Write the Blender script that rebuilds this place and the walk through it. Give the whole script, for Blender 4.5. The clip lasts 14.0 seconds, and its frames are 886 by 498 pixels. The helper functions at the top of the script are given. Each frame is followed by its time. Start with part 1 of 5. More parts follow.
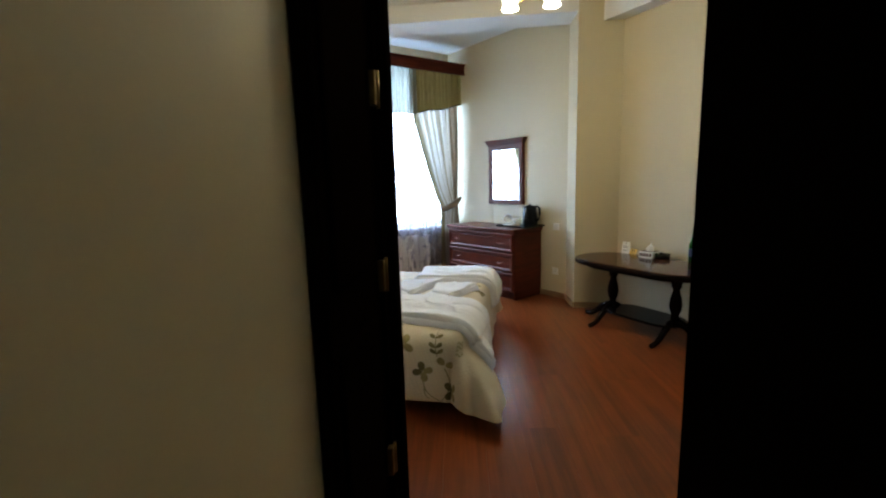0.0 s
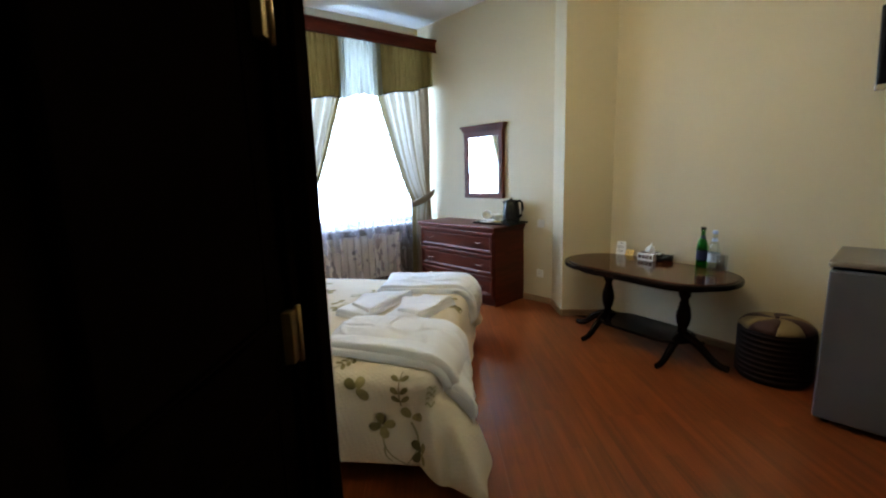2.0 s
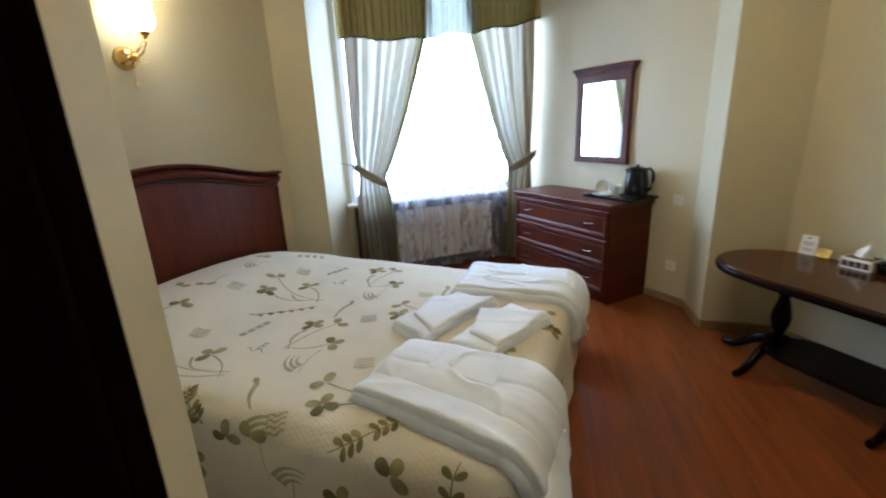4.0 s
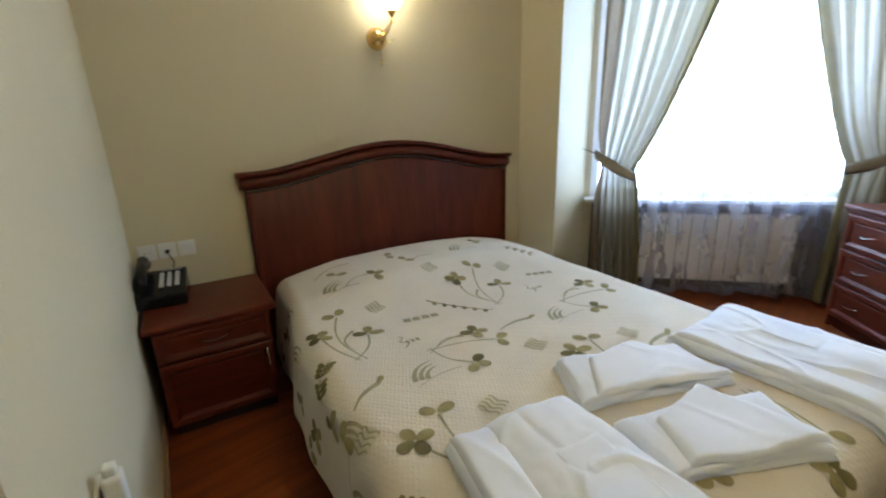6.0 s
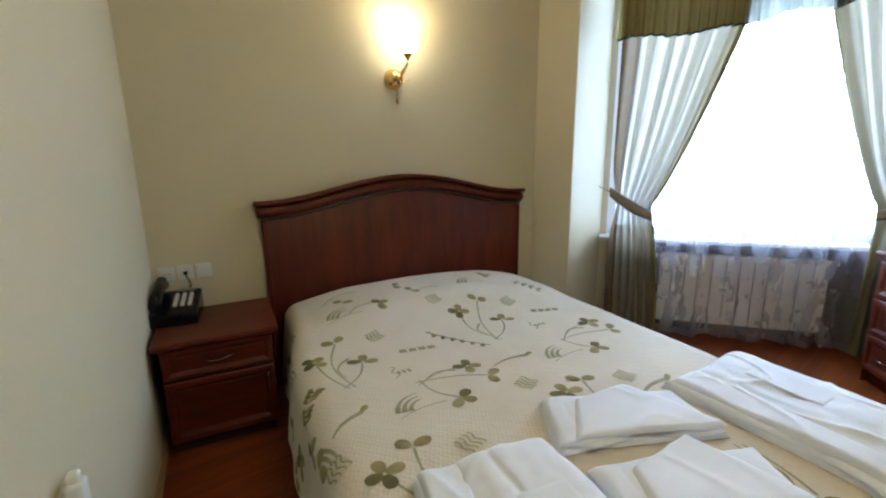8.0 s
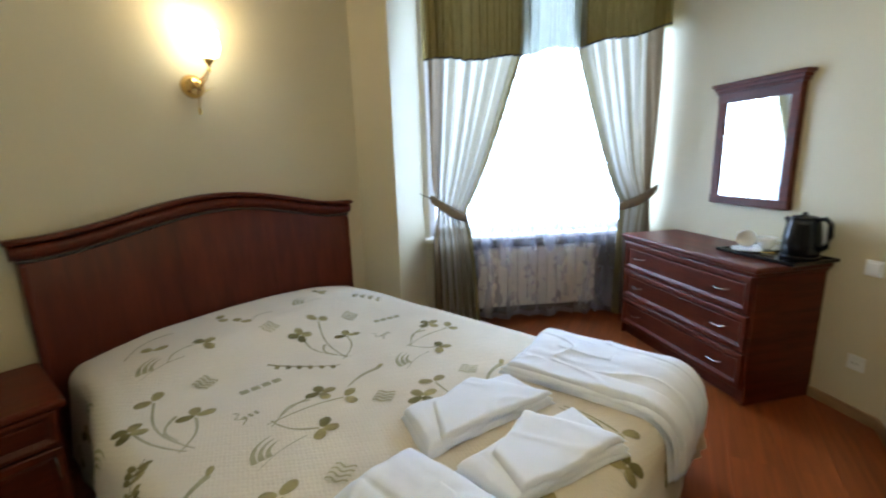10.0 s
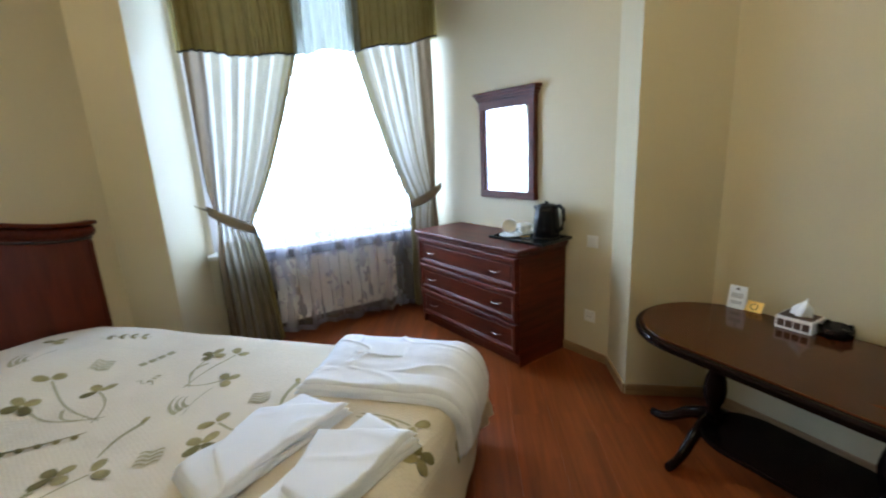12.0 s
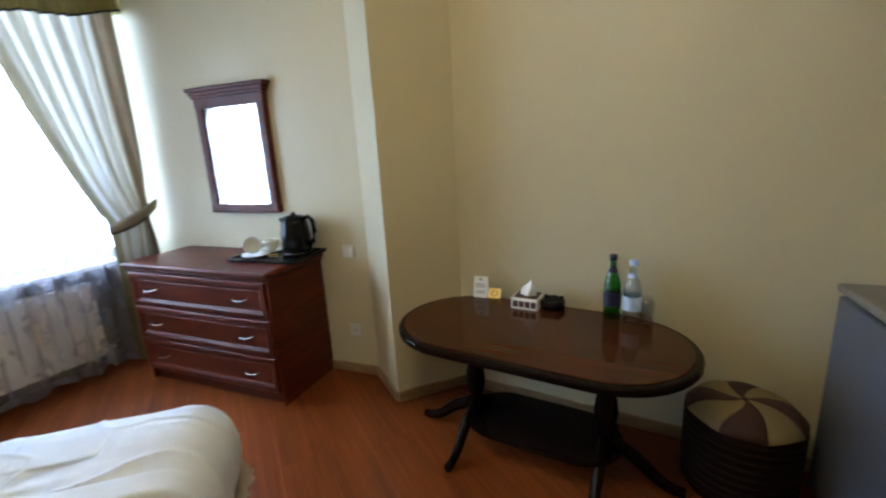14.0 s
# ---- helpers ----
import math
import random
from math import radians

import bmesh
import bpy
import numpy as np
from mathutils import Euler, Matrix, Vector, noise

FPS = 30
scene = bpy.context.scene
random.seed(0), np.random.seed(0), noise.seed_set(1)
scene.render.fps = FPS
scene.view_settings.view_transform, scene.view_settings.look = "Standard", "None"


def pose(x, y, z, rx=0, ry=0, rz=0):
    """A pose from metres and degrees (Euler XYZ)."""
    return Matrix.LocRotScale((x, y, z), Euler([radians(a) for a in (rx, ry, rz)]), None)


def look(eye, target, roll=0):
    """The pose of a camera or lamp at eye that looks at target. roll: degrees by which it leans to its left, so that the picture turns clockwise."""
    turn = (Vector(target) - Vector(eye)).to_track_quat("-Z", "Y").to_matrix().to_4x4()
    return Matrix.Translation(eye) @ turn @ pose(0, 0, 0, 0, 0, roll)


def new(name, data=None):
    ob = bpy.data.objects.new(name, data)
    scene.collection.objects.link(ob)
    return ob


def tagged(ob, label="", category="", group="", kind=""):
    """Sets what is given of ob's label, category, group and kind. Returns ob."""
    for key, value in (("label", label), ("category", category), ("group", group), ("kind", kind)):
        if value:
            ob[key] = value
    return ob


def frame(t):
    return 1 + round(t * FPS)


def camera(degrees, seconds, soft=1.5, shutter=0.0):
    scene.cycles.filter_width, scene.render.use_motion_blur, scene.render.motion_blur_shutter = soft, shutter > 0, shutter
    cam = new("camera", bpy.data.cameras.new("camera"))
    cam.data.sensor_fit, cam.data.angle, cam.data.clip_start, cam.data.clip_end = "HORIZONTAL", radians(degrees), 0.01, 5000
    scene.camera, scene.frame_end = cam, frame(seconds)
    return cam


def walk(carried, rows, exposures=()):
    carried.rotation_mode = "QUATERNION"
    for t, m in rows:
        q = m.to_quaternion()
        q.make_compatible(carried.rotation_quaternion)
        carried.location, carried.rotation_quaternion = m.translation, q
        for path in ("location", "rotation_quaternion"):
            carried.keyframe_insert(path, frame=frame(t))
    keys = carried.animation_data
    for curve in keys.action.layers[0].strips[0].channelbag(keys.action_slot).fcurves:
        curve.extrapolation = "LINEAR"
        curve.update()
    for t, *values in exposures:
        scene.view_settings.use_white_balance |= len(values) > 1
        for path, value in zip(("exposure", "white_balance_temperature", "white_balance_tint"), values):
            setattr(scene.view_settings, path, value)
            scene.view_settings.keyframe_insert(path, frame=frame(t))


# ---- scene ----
cam = camera(91.9, 14.0, soft=2.1, shutter=0.5)
PATH = [
    (0, (0.83, 0.079, 1.235), (0.421, 2.013, 0.932), -1.6),
    (0.5, (0.854, 0.177, 1.245), (0.449, 2.114, 0.956), -1.4),
    (1, (0.8, 0.348, 1.263), (0.485, 2.303, 0.983), -1.0),
    (1.5, (0.762, 0.472, 1.244), (0.481, 2.423, 0.907), -1.3),
    (2, (0.762, 0.641, 1.242), (0.465, 2.588, 0.894), -1.8),
    (4.3, (0.675, 1.422, 1.314), (-0.2, 3.131, 0.752), -1.8),
    (4.5, (0.69, 1.46, 1.306), (-0.292, 3.113, 0.759), -1.2),
    (5, (0.684, 1.614, 1.28), (-0.558, 3.066, 0.689), -2.0),
    (5.5, (0.649, 1.771, 1.277), (-0.778, 3.036, 0.673), -2.5),
    (6, (0.682, 1.903, 1.253), (-0.962, 2.895, 0.693), -1.8),
    (6.5, (0.752, 1.982, 1.265), (-0.992, 2.812, 0.744), -1.0),
    (7, (0.802, 2.02, 1.261), (-1.009, 2.743, 0.818), -1.6),
    (9.3, (0.733, 1.97, 1.296), (-0.763, 3.232, 0.882), -0.7),
    (9.5, (0.745, 1.955, 1.326), (-0.7, 3.271, 0.9), -1.1),
    (10, (0.732, 1.952, 1.318), (-0.505, 3.468, 0.901), -1.8),
    (10.5, (0.742, 1.963, 1.332), (-0.279, 3.627, 0.898), -1.9),
    (11, (0.76, 1.971, 1.336), (-0.062, 3.74, 0.899), -2.0),
    (11.5, (0.791, 1.996, 1.34), (0.122, 3.828, 0.896), -2.5),
    (12, (0.831, 2.045, 1.338), (0.341, 3.931, 0.884), -2.9),
    (12.5, (0.924, 2.107, 1.338), (0.623, 4.025, 0.858), -3.0),
    (13, (0.994, 2.143, 1.323), (0.946, 4.074, 0.804), -2.9),
    (13.5, (0.967, 2.211, 1.316), (1.199, 4.133, 0.815), -2.9),
    (14, (0.901, 2.275, 1.304), (1.464, 4.136, 0.837), -3.2),
]
EXPOSURES = [(0, -0.53, 5650, 10), (14, -0.53, 5650, 10)]
walk(cam, [(t, look(eye, target, roll)) for t, eye, target, roll in PATH], EXPOSURES)

# ---- light ----
world = bpy.data.worlds.new("sky")
scene.world = world
world.use_nodes = True
wn = world.node_tree.nodes
sky = wn.new("ShaderNodeTexSky")
sky.sky_type, sky.sun_disc = "NISHITA", False
sky.sun_elevation, sky.sun_rotation = radians(48), radians(150)
wn["Background"].inputs["Strength"].default_value = 0.15
world.node_tree.links.new(sky.outputs[0], wn["Background"].inputs["Color"])


def lamp(name, kind, energy, colour, m, size=0.1, size_y=None):
    d = bpy.data.lights.new(name, kind)
    d.energy, d.color = energy, colour
    if kind == "AREA":
        d.shape, d.size, d.size_y = "RECTANGLE", size, size_y or size
    elif kind == "SUN":
        d.angle = radians(size)
    else:
        d.shadow_soft_size = size
    ob = new(name, d)
    ob.matrix_world = m
    return ob


lamp("sun", "SUN", 2.0, (1.0, 0.95, 0.88), look((3, -4, 6), (0, 0, 0)), 0.5)
# sky light entering through the window opening
WIN_H = Vector((0.698, 0.716, 0))      # along the window wall
WIN_W = Vector((-0.716, 0.698, 0))     # out of the window
win_mid = Vector((-0.87, 5.125, 1.645)) + WIN_W * 0.22
lamp("window_daylight", "AREA", 172, (0.50, 0.735, 1.0), look(win_mid, win_mid - WIN_W), 2.0, 2.1)
lamp("sconce_bulb", "POINT", 9.5, (1.0, 0.74, 0.40), pose(-1.56, 3.00, 1.96), 0.04)
lamp("chandelier_bulbs", "POINT", 24.0, (1.0, 0.72, 0.24), pose(0.80, 2.85, 2.30), 0.16)

# ---- materials ----


def material(name, colour, rough=0.5, metal=0.0, vary=0.12, scale=6.0, fine=60.0, bump=0.15, **extra):
    """A surface with variation at two scales and a fine relief."""
    m = bpy.data.materials.new(name)
    m.use_nodes = True
    nt = m.node_tree
    p = nt.nodes["Principled BSDF"]
    link = nt.links.new
    co = nt.nodes.new("ShaderNodeTexCoord")
    big, small = nt.nodes.new("ShaderNodeTexNoise"), nt.nodes.new("ShaderNodeTexNoise")
    big.inputs["Scale"].default_value, small.inputs["Scale"].default_value = scale, fine
    big.inputs["Detail"].default_value = small.inputs["Detail"].default_value = 5
    add = nt.nodes.new("ShaderNodeMath")
    add.operation = "MULTIPLY_ADD"
    add.inputs[1].default_value = 0.45
    link(co.outputs["Object"], big.inputs["Vector"])
    link(co.outputs["Object"], small.inputs["Vector"])
    link(small.outputs["Fac"], add.inputs[0])
    link(big.outputs["Fac"], add.inputs[2])
    ramp = nt.nodes.new("ShaderNodeValToRGB")
    ramp.color_ramp.elements[0].position, ramp.color_ramp.elements[1].position = 0.45, 1.0
    ramp.color_ramp.elements[0].color = (*[c * (1 - vary) for c in colour], 1)
    ramp.color_ramp.elements[1].color = (*[min(1, c * (1 + vary)) for c in colour], 1)
    link(add.outputs[0], ramp.inputs[0])
    link(ramp.outputs[0], p.inputs["Base Color"])
    p.inputs["Roughness"].default_value, p.inputs["Metallic"].default_value = rough, metal
    if bump:
        b = nt.nodes.new("ShaderNodeBump")
        b.inputs["Strength"].default_value, b.inputs["Distance"].default_value = bump, 0.002
        link(small.outputs["Fac"], b.inputs["Height"])
        link(b.outputs[0], p.inputs["Normal"])
    for key, value in extra.items():
        p.inputs[key.replace("_", " ")].default_value = value
    return m


def wood(name, dark, light, rough=0.3, grain=(2.0, 2.0, 40.0), coat=0.0, random_piece=False, bump=0.08):
    """Grain drawn out along one axis; grain gives the noise scale on x, y and z."""
    m = bpy.data.materials.new(name)
    m.use_nodes = True
    nt = m.node_tree
    p = nt.nodes["Principled BSDF"]
    link = nt.links.new
    co, mp = nt.nodes.new("ShaderNodeTexCoord"), nt.nodes.new("ShaderNodeMapping")
    mp.inputs["Scale"].default_value = grain
    link(co.outputs["Object"], mp.inputs["Vector"])
    a, b = nt.nodes.new("ShaderNodeTexNoise"), nt.nodes.new("ShaderNodeTexNoise")
    a.inputs["Scale"].default_value, b.inputs["Scale"].default_value = 1.0, 4.0
    a.inputs["Detail"].default_value, b.inputs["Detail"].default_value = 4, 6
    a.inputs["Distortion"].default_value = 0.6
    link(mp.outputs[0], a.inputs["Vector"])
    link(mp.outputs[0], b.inputs["Vector"])
    mix = nt.nodes.new("ShaderNodeMath")
    mix.operation = "MULTIPLY_ADD"
    mix.inputs[1].default_value = 0.4
    link(b.outputs["Fac"], mix.inputs[0])
    link(a.outputs["Fac"], mix.inputs[2])
    ramp = nt.nodes.new("ShaderNodeValToRGB")
    ramp.color_ramp.elements[0].position, ramp.color_ramp.elements[1].position = 0.45, 0.95
    ramp.color_ramp.elements[0].color, ramp.color_ramp.elements[1].color = (*dark, 1), (*light, 1)
    if random_piece:
        info = nt.nodes.new("ShaderNodeObjectInfo")
        off = nt.nodes.new("ShaderNodeVectorMath")
        off.operation = "MULTIPLY_ADD"
        off.inputs[1].default_value = (37, 91, 17)
        link(info.outputs["Random"], off.inputs[0])
        link(co.outputs["Object"], off.inputs[2])
        link(off.outputs[0], mp.inputs["Vector"])
        tone = nt.nodes.new("ShaderNodeMath")
        tone.operation = "MULTIPLY_ADD"
        tone.inputs[1].default_value = 0.12
        sub = nt.nodes.new("ShaderNodeMath")
        sub.operation = "SUBTRACT"
        sub.inputs[1].default_value = 0.06
        link(info.outputs["Random"], tone.inputs[0])
        link(mix.outputs[0], tone.inputs[2])
        link(tone.outputs[0], sub.inputs[0])
        # three narrow strips to a board, each cut into staves of its own tone
        sep, cell = nt.nodes.new("ShaderNodeSeparateXYZ"), nt.nodes.new("ShaderNodeCombineXYZ")
        link(co.outputs["Object"], sep.inputs[0])
        fx, fy, sh = [nt.nodes.new("ShaderNodeMath") for _ in range(3)]
        fx.operation, sh.operation, fy.operation = "MULTIPLY", "MULTIPLY_ADD", "FLOOR"
        fl = nt.nodes.new("ShaderNodeMath")
        fl.operation = "FLOOR"
        fx.inputs[1].default_value = 1 / 0.0642
        link(sep.outputs["X"], fx.inputs[0])
        link(fx.outputs[0], fl.inputs[0])
        ln = nt.nodes.new("ShaderNodeMath")
        ln.operation = "MULTIPLY"
        ln.inputs[1].default_value = 2.35
        link(sep.outputs["Y"], ln.inputs[0])
        sh.inputs[1].default_value = 0.37
        link(fl.outputs[0], sh.inputs[0])
        link(ln.outputs[0], sh.inputs[2])
        link(sh.outputs[0], fy.inputs[0])
        link(fl.outputs[0], cell.inputs[0])
        link(fy.outputs[0], cell.inputs[1])
        link(info.outputs["Random"], cell.inputs[2])
        wn2 = nt.nodes.new("ShaderNodeTexWhiteNoise")
        link(cell.outputs[0], wn2.inputs["Vector"])
        stave = nt.nodes.new("ShaderNodeMath")
        stave.operation = "MULTIPLY_ADD"
        stave.inputs[1].default_value = 0.14
        link(wn2.outputs["Value"], stave.inputs[0])
        link(sub.outputs[0], stave.inputs[2])
        less = nt.nodes.new("ShaderNodeMath")
        less.operation = "SUBTRACT"
        less.inputs[1].default_value = 0.07
        link(stave.outputs[0], less.inputs[0])
        link(less.outputs[0], ramp.inputs[0])
    else:
        link(mix.outputs[0], ramp.inputs[0])
    link(ramp.outputs[0], p.inputs["Base Color"])
    p.inputs["Roughness"].default_value = rough
    p.inputs["Coat Weight"].default_value = coat
    p.inputs["Coat Roughness"].default_value = 0.08
    bp = nt.nodes.new("ShaderNodeBump")
    bp.inputs["Strength"].default_value, bp.inputs["Distance"].default_value = bump, 0.001
    link(b.outputs["Fac"], bp.inputs["Height"])
    link(bp.outputs[0], p.inputs["Normal"])
    return m


def glass(name, colour, rough=0.0, ior=1.45):
    m = bpy.data.materials.new(name)
    m.use_nodes = True
    p = m.node_tree.nodes["Principled BSDF"]
    p.inputs["Base Color"].default_value = (*colour, 1)
    p.inputs["Roughness"].default_value, p.inputs["IOR"].default_value = rough, ior
    p.inputs["Transmission Weight"].default_value = 1.0
    return m


def thin_glass(name, tint, gloss=0.5):
    """A thin clear wall: it lets nearly all light through and shines towards its outline."""
    m = bpy.data.materials.new(name)
    m.use_nodes = True
    nt = m.node_tree
    nt.nodes.remove(nt.nodes["Principled BSDF"])
    o, g, mx, lw = nt.nodes.new("ShaderNodeBsdfTransparent"), nt.nodes.new("ShaderNodeBsdfGlossy"), nt.nodes.new("ShaderNodeMixShader"), nt.nodes.new("ShaderNodeLayerWeight")
    o.inputs[0].default_value = (*tint, 1)
    g.inputs["Roughness"].default_value = 0.03
    lw.inputs["Blend"].default_value = 0.25
    k = nt.nodes.new("ShaderNodeMath")
    k.operation = "MULTIPLY_ADD"
    k.inputs[1].default_value, k.inputs[2].default_value = gloss, 0.04
    nt.links.new(lw.outputs["Facing"], k.inputs[0])
    nt.links.new(k.outputs[0], mx.inputs[0])
    nt.links.new(o.outputs[0], mx.inputs[1])
    nt.links.new(g.outputs[0], mx.inputs[2])
    nt.links.new(mx.outputs[0], nt.nodes["Material Output"].inputs[0])
    return m


def sheer(name, colour, clear, glow=0.5, weave=0.0):
    """Thin cloth: part open weave, part threads that also let light through."""
    m = bpy.data.materials.new(name)
    m.use_nodes = True
    nt = m.node_tree
    out = nt.nodes["Material Output"]
    nt.nodes.remove(nt.nodes["Principled BSDF"])
    d, t, o = nt.nodes.new("ShaderNodeBsdfDiffuse"), nt.nodes.new("ShaderNodeBsdfTranslucent"), nt.nodes.new("ShaderNodeBsdfTransparent")
    m1, m2 = nt.nodes.new("ShaderNodeMixShader"), nt.nodes.new("ShaderNodeMixShader")
    co, no, ramp = nt.nodes.new("ShaderNodeTexCoord"), nt.nodes.new("ShaderNodeTexNoise"), nt.nodes.new("ShaderNodeValToRGB")
    no.inputs["Scale"].default_value, no.inputs["Detail"].default_value = 14, 6
    ramp.color_ramp.elements[0].color = (*[c * 0.8 for c in colour], 1)
    ramp.color_ramp.elements[1].color = (*colour, 1)
    link = nt.links.new
    link(co.outputs["Object"], no.inputs["Vector"])
    link(no.outputs["Fac"], ramp.inputs[0])
    link(ramp.outputs[0], d.inputs[0])
    link(ramp.outputs[0], t.inputs[0])
    m1.inputs[0].default_value, m2.inputs[0].default_value = glow, clear
    if weave:
        w = nt.nodes.new("ShaderNodeTexNoise")
        w.inputs["Scale"].default_value, w.inputs["Distortion"].default_value = 7, 1.2
        mp = nt.nodes.new("ShaderNodeMapping")
        mp.inputs["Scale"].default_value = (1.6, 1.0, 0.4)
        link(co.outputs["Object"], mp.inputs["Vector"])
        r2 = nt.nodes.new("ShaderNodeMapRange")
        r2.inputs["From Min"].default_value, r2.inputs["From Max"].default_value = 0.22, 0.80
        r2.inputs["To Min"].default_value, r2.inputs["To Max"].default_value = clear - weave, clear
        link(mp.outputs[0], w.inputs["Vector"])
        link(w.outputs["Fac"], r2.inputs["Value"])
        link(r2.outputs[0], m2.inputs[0])
    link(d.outputs[0], m1.inputs[1])
    link(t.outputs[0], m1.inputs[2])
    link(m1.outputs[0], m2.inputs[1])
    link(o.outputs[0], m2.inputs[2])
    link(m2.outputs[0], out.inputs[0])
    return m


def emitter(name, colour, strength):
    m = bpy.data.materials.new(name)
    m.use_nodes = True
    p = m.node_tree.nodes["Principled BSDF"]
    p.inputs["Base Color"].default_value = (0.9, 0.9, 0.85, 1)
    p.inputs["Emission Color"].default_value = (*colour, 1)
    p.inputs["Emission Strength"].default_value = strength
    return m


PLASTER = material("cream_plaster", (0.545, 0.478, 0.312), 0.55, vary=0.035, scale=1.3, fine=160, bump=0.10)
CEILING = material("white_ceiling_paint", (0.70, 0.69, 0.65), 0.8, vary=0.02, scale=1.5, fine=150, bump=0.05)
LAMINATE = wood("red_laminate", (0.118, 0.026, 0.0055), (0.225, 0.055, 0.011), 0.30, (26, 1.3, 20), random_piece=True, bump=0.03)
MAHOGANY = wood("mahogany_veneer", (0.050, 0.0080, 0.0026), (0.102, 0.0170, 0.0052), 0.38, (3, 3, 26), coat=0.04)
MAHOGANY_LONG = wood("mahogany_veneer_lengthwise", (0.050, 0.0080, 0.0026), (0.102, 0.0170, 0.0052), 0.38, (3, 26, 26), coat=0.04)
HEADBOARD = wood("headboard_veneer", (0.056, 0.0088, 0.0027), (0.104, 0.0195, 0.0058), 0.45, (14, 14, 2.0), coat=0.0)
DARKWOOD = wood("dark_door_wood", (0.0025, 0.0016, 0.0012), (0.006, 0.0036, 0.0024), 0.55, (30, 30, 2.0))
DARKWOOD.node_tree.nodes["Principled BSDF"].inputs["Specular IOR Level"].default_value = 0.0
TABLEWOOD = wood("walnut_table_veneer", (0.046, 0.0135, 0.0045), (0.066, 0.0190, 0.006), 0.11, (2, 22, 16), coat=0.0, bump=0.0)
EBONY = material("black_lacquer", (0.008, 0.004, 0.003), 0.13, vary=0.2, bump=0.0)
EBONY.node_tree.nodes["Principled BSDF"].inputs["Specular IOR Level"].default_value = 0.10
TABLEWOOD.node_tree.nodes["Principled BSDF"].inputs["Specular IOR Level"].default_value = 0.24
LAMINATE.node_tree.nodes["Principled BSDF"].inputs["Specular IOR Level"].default_value = 0.32
for veneer in (MAHOGANY, MAHOGANY_LONG, HEADBOARD):
    veneer.node_tree.nodes["Principled BSDF"].inputs["Coat Weight"].default_value = 0.0
    veneer.node_tree.nodes["Principled BSDF"].inputs["Specular IOR Level"].default_value = 0.22
AGEDBRASS = material("tarnished_brass", (0.20, 0.135, 0.050), 0.45, 0.9, vary=0.25, scale=40, bump=0.05)
SKIRTING = wood("tan_skirting_wood", (0.20, 0.12, 0.055), (0.34, 0.22, 0.11), 0.4, (6, 6, 40))
CHROME = material("brushed_chrome", (0.40, 0.39, 0.38), 0.24, 1.0, vary=0.03, bump=0.0)
BRASS = material("polished_brass", (0.80, 0.55, 0.20), 0.16, 1.0, vary=0.05, bump=0.0)
WHITEPLASTIC = material("white_plastic", (0.66, 0.65, 0.61), 0.35, vary=0.03, bump=0.02)
BLACKPLASTIC = material("black_plastic", (0.007, 0.007, 0.008), 0.2, vary=0.2, bump=0.02)
BLACKPLASTIC.node_tree.nodes["Principled BSDF"].inputs["Specular IOR Level"].default_value = 0.3
RADIATOR = material("white_radiator_enamel", (0.80, 0.79, 0.77), 0.35, vary=0.02, bump=0.03)
SILVER = material("silver_fridge_enamel", (0.115, 0.122, 0.155), 0.40, 0.25, vary=0.05, bump=0.05)
GREYTOP = material("grey_laminate_top", (0.20, 0.18, 0.16), 0.45, vary=0.1)
MOTIF_FAINT = material("faint_olive_print", (0.56, 0.505, 0.385), 0.9, vary=0.15, scale=20, fine=200)
SPREAD = material("cream_quilted_cotton", (0.645, 0.58, 0.475), 0.85, vary=0.05, scale=5, fine=220, bump=0.5)
TERRY = material("white_terry_cloth", (0.78, 0.81, 0.89), 0.95, vary=0.03, scale=8, fine=420, bump=0.6)
MOTIF = material("olive_print", (0.165, 0.140, 0.050), 0.9, vary=0.35, scale=20, fine=200)
MOTIF_PALE = material("pale_olive_print", (0.31, 0.285, 0.165), 0.9, vary=0.25, scale=20, fine=200)
# each printed leaf has its own tone, from dark olive to pale grey-green
nt = MOTIF.node_tree
isl, mixc, toner = nt.nodes.new("ShaderNodeNewGeometry"), nt.nodes.new("ShaderNodeMix"), nt.nodes.new("ShaderNodeValToRGB")
mixc.data_type, mixc.blend_type = "RGBA", "MULTIPLY"
mixc.inputs["Factor"].default_value = 1.0
toner.color_ramp.elements[0].color, toner.color_ramp.elements[1].color = (0.75, 0.75, 0.65, 1), (1.9, 1.9, 2.3, 1)
nt.links.new(isl.outputs["Random Per Island"], toner.inputs[0])
old = nt.nodes["Principled BSDF"].inputs["Base Color"].links[0].from_socket
nt.links.new(old, mixc.inputs["A"])
nt.links.new(toner.outputs[0], mixc.inputs["B"])
nt.links.new(mixc.outputs["Result"], nt.nodes["Principled BSDF"].inputs["Base Color"])
MIRROR = material("mirror_silver", (0.92, 0.93, 0.93), 0.01, 1.0, vary=0.0, bump=0.0)
CURTAIN = sheer("olive_sheer_curtain", (0.23, 0.185, 0.09), 0.01, 0.22)
CURTAIN_STRIPE = sheer("pale_sheer_stripe", (0.42, 0.375, 0.300), 0.050, 0.40)
CURTAIN_TAUPE = sheer("taupe_sheer_stripe", (0.22, 0.160, 0.100), 0.008, 0.24)
CURTAIN_MID = sheer("soft_olive_stripe", (0.275, 0.232, 0.150), 0.020, 0.28)
VALANCE = sheer("olive_valance_cloth", (0.33, 0.265, 0.105), 0.0, 0.36)
VOILE = sheer("white_voile", (0.62, 0.60, 0.68), 0.66, 0.42, 0.05)
VOILE_HEM = sheer("voile_hem_band", (0.30, 0.27, 0.33), 0.25, 0.4)
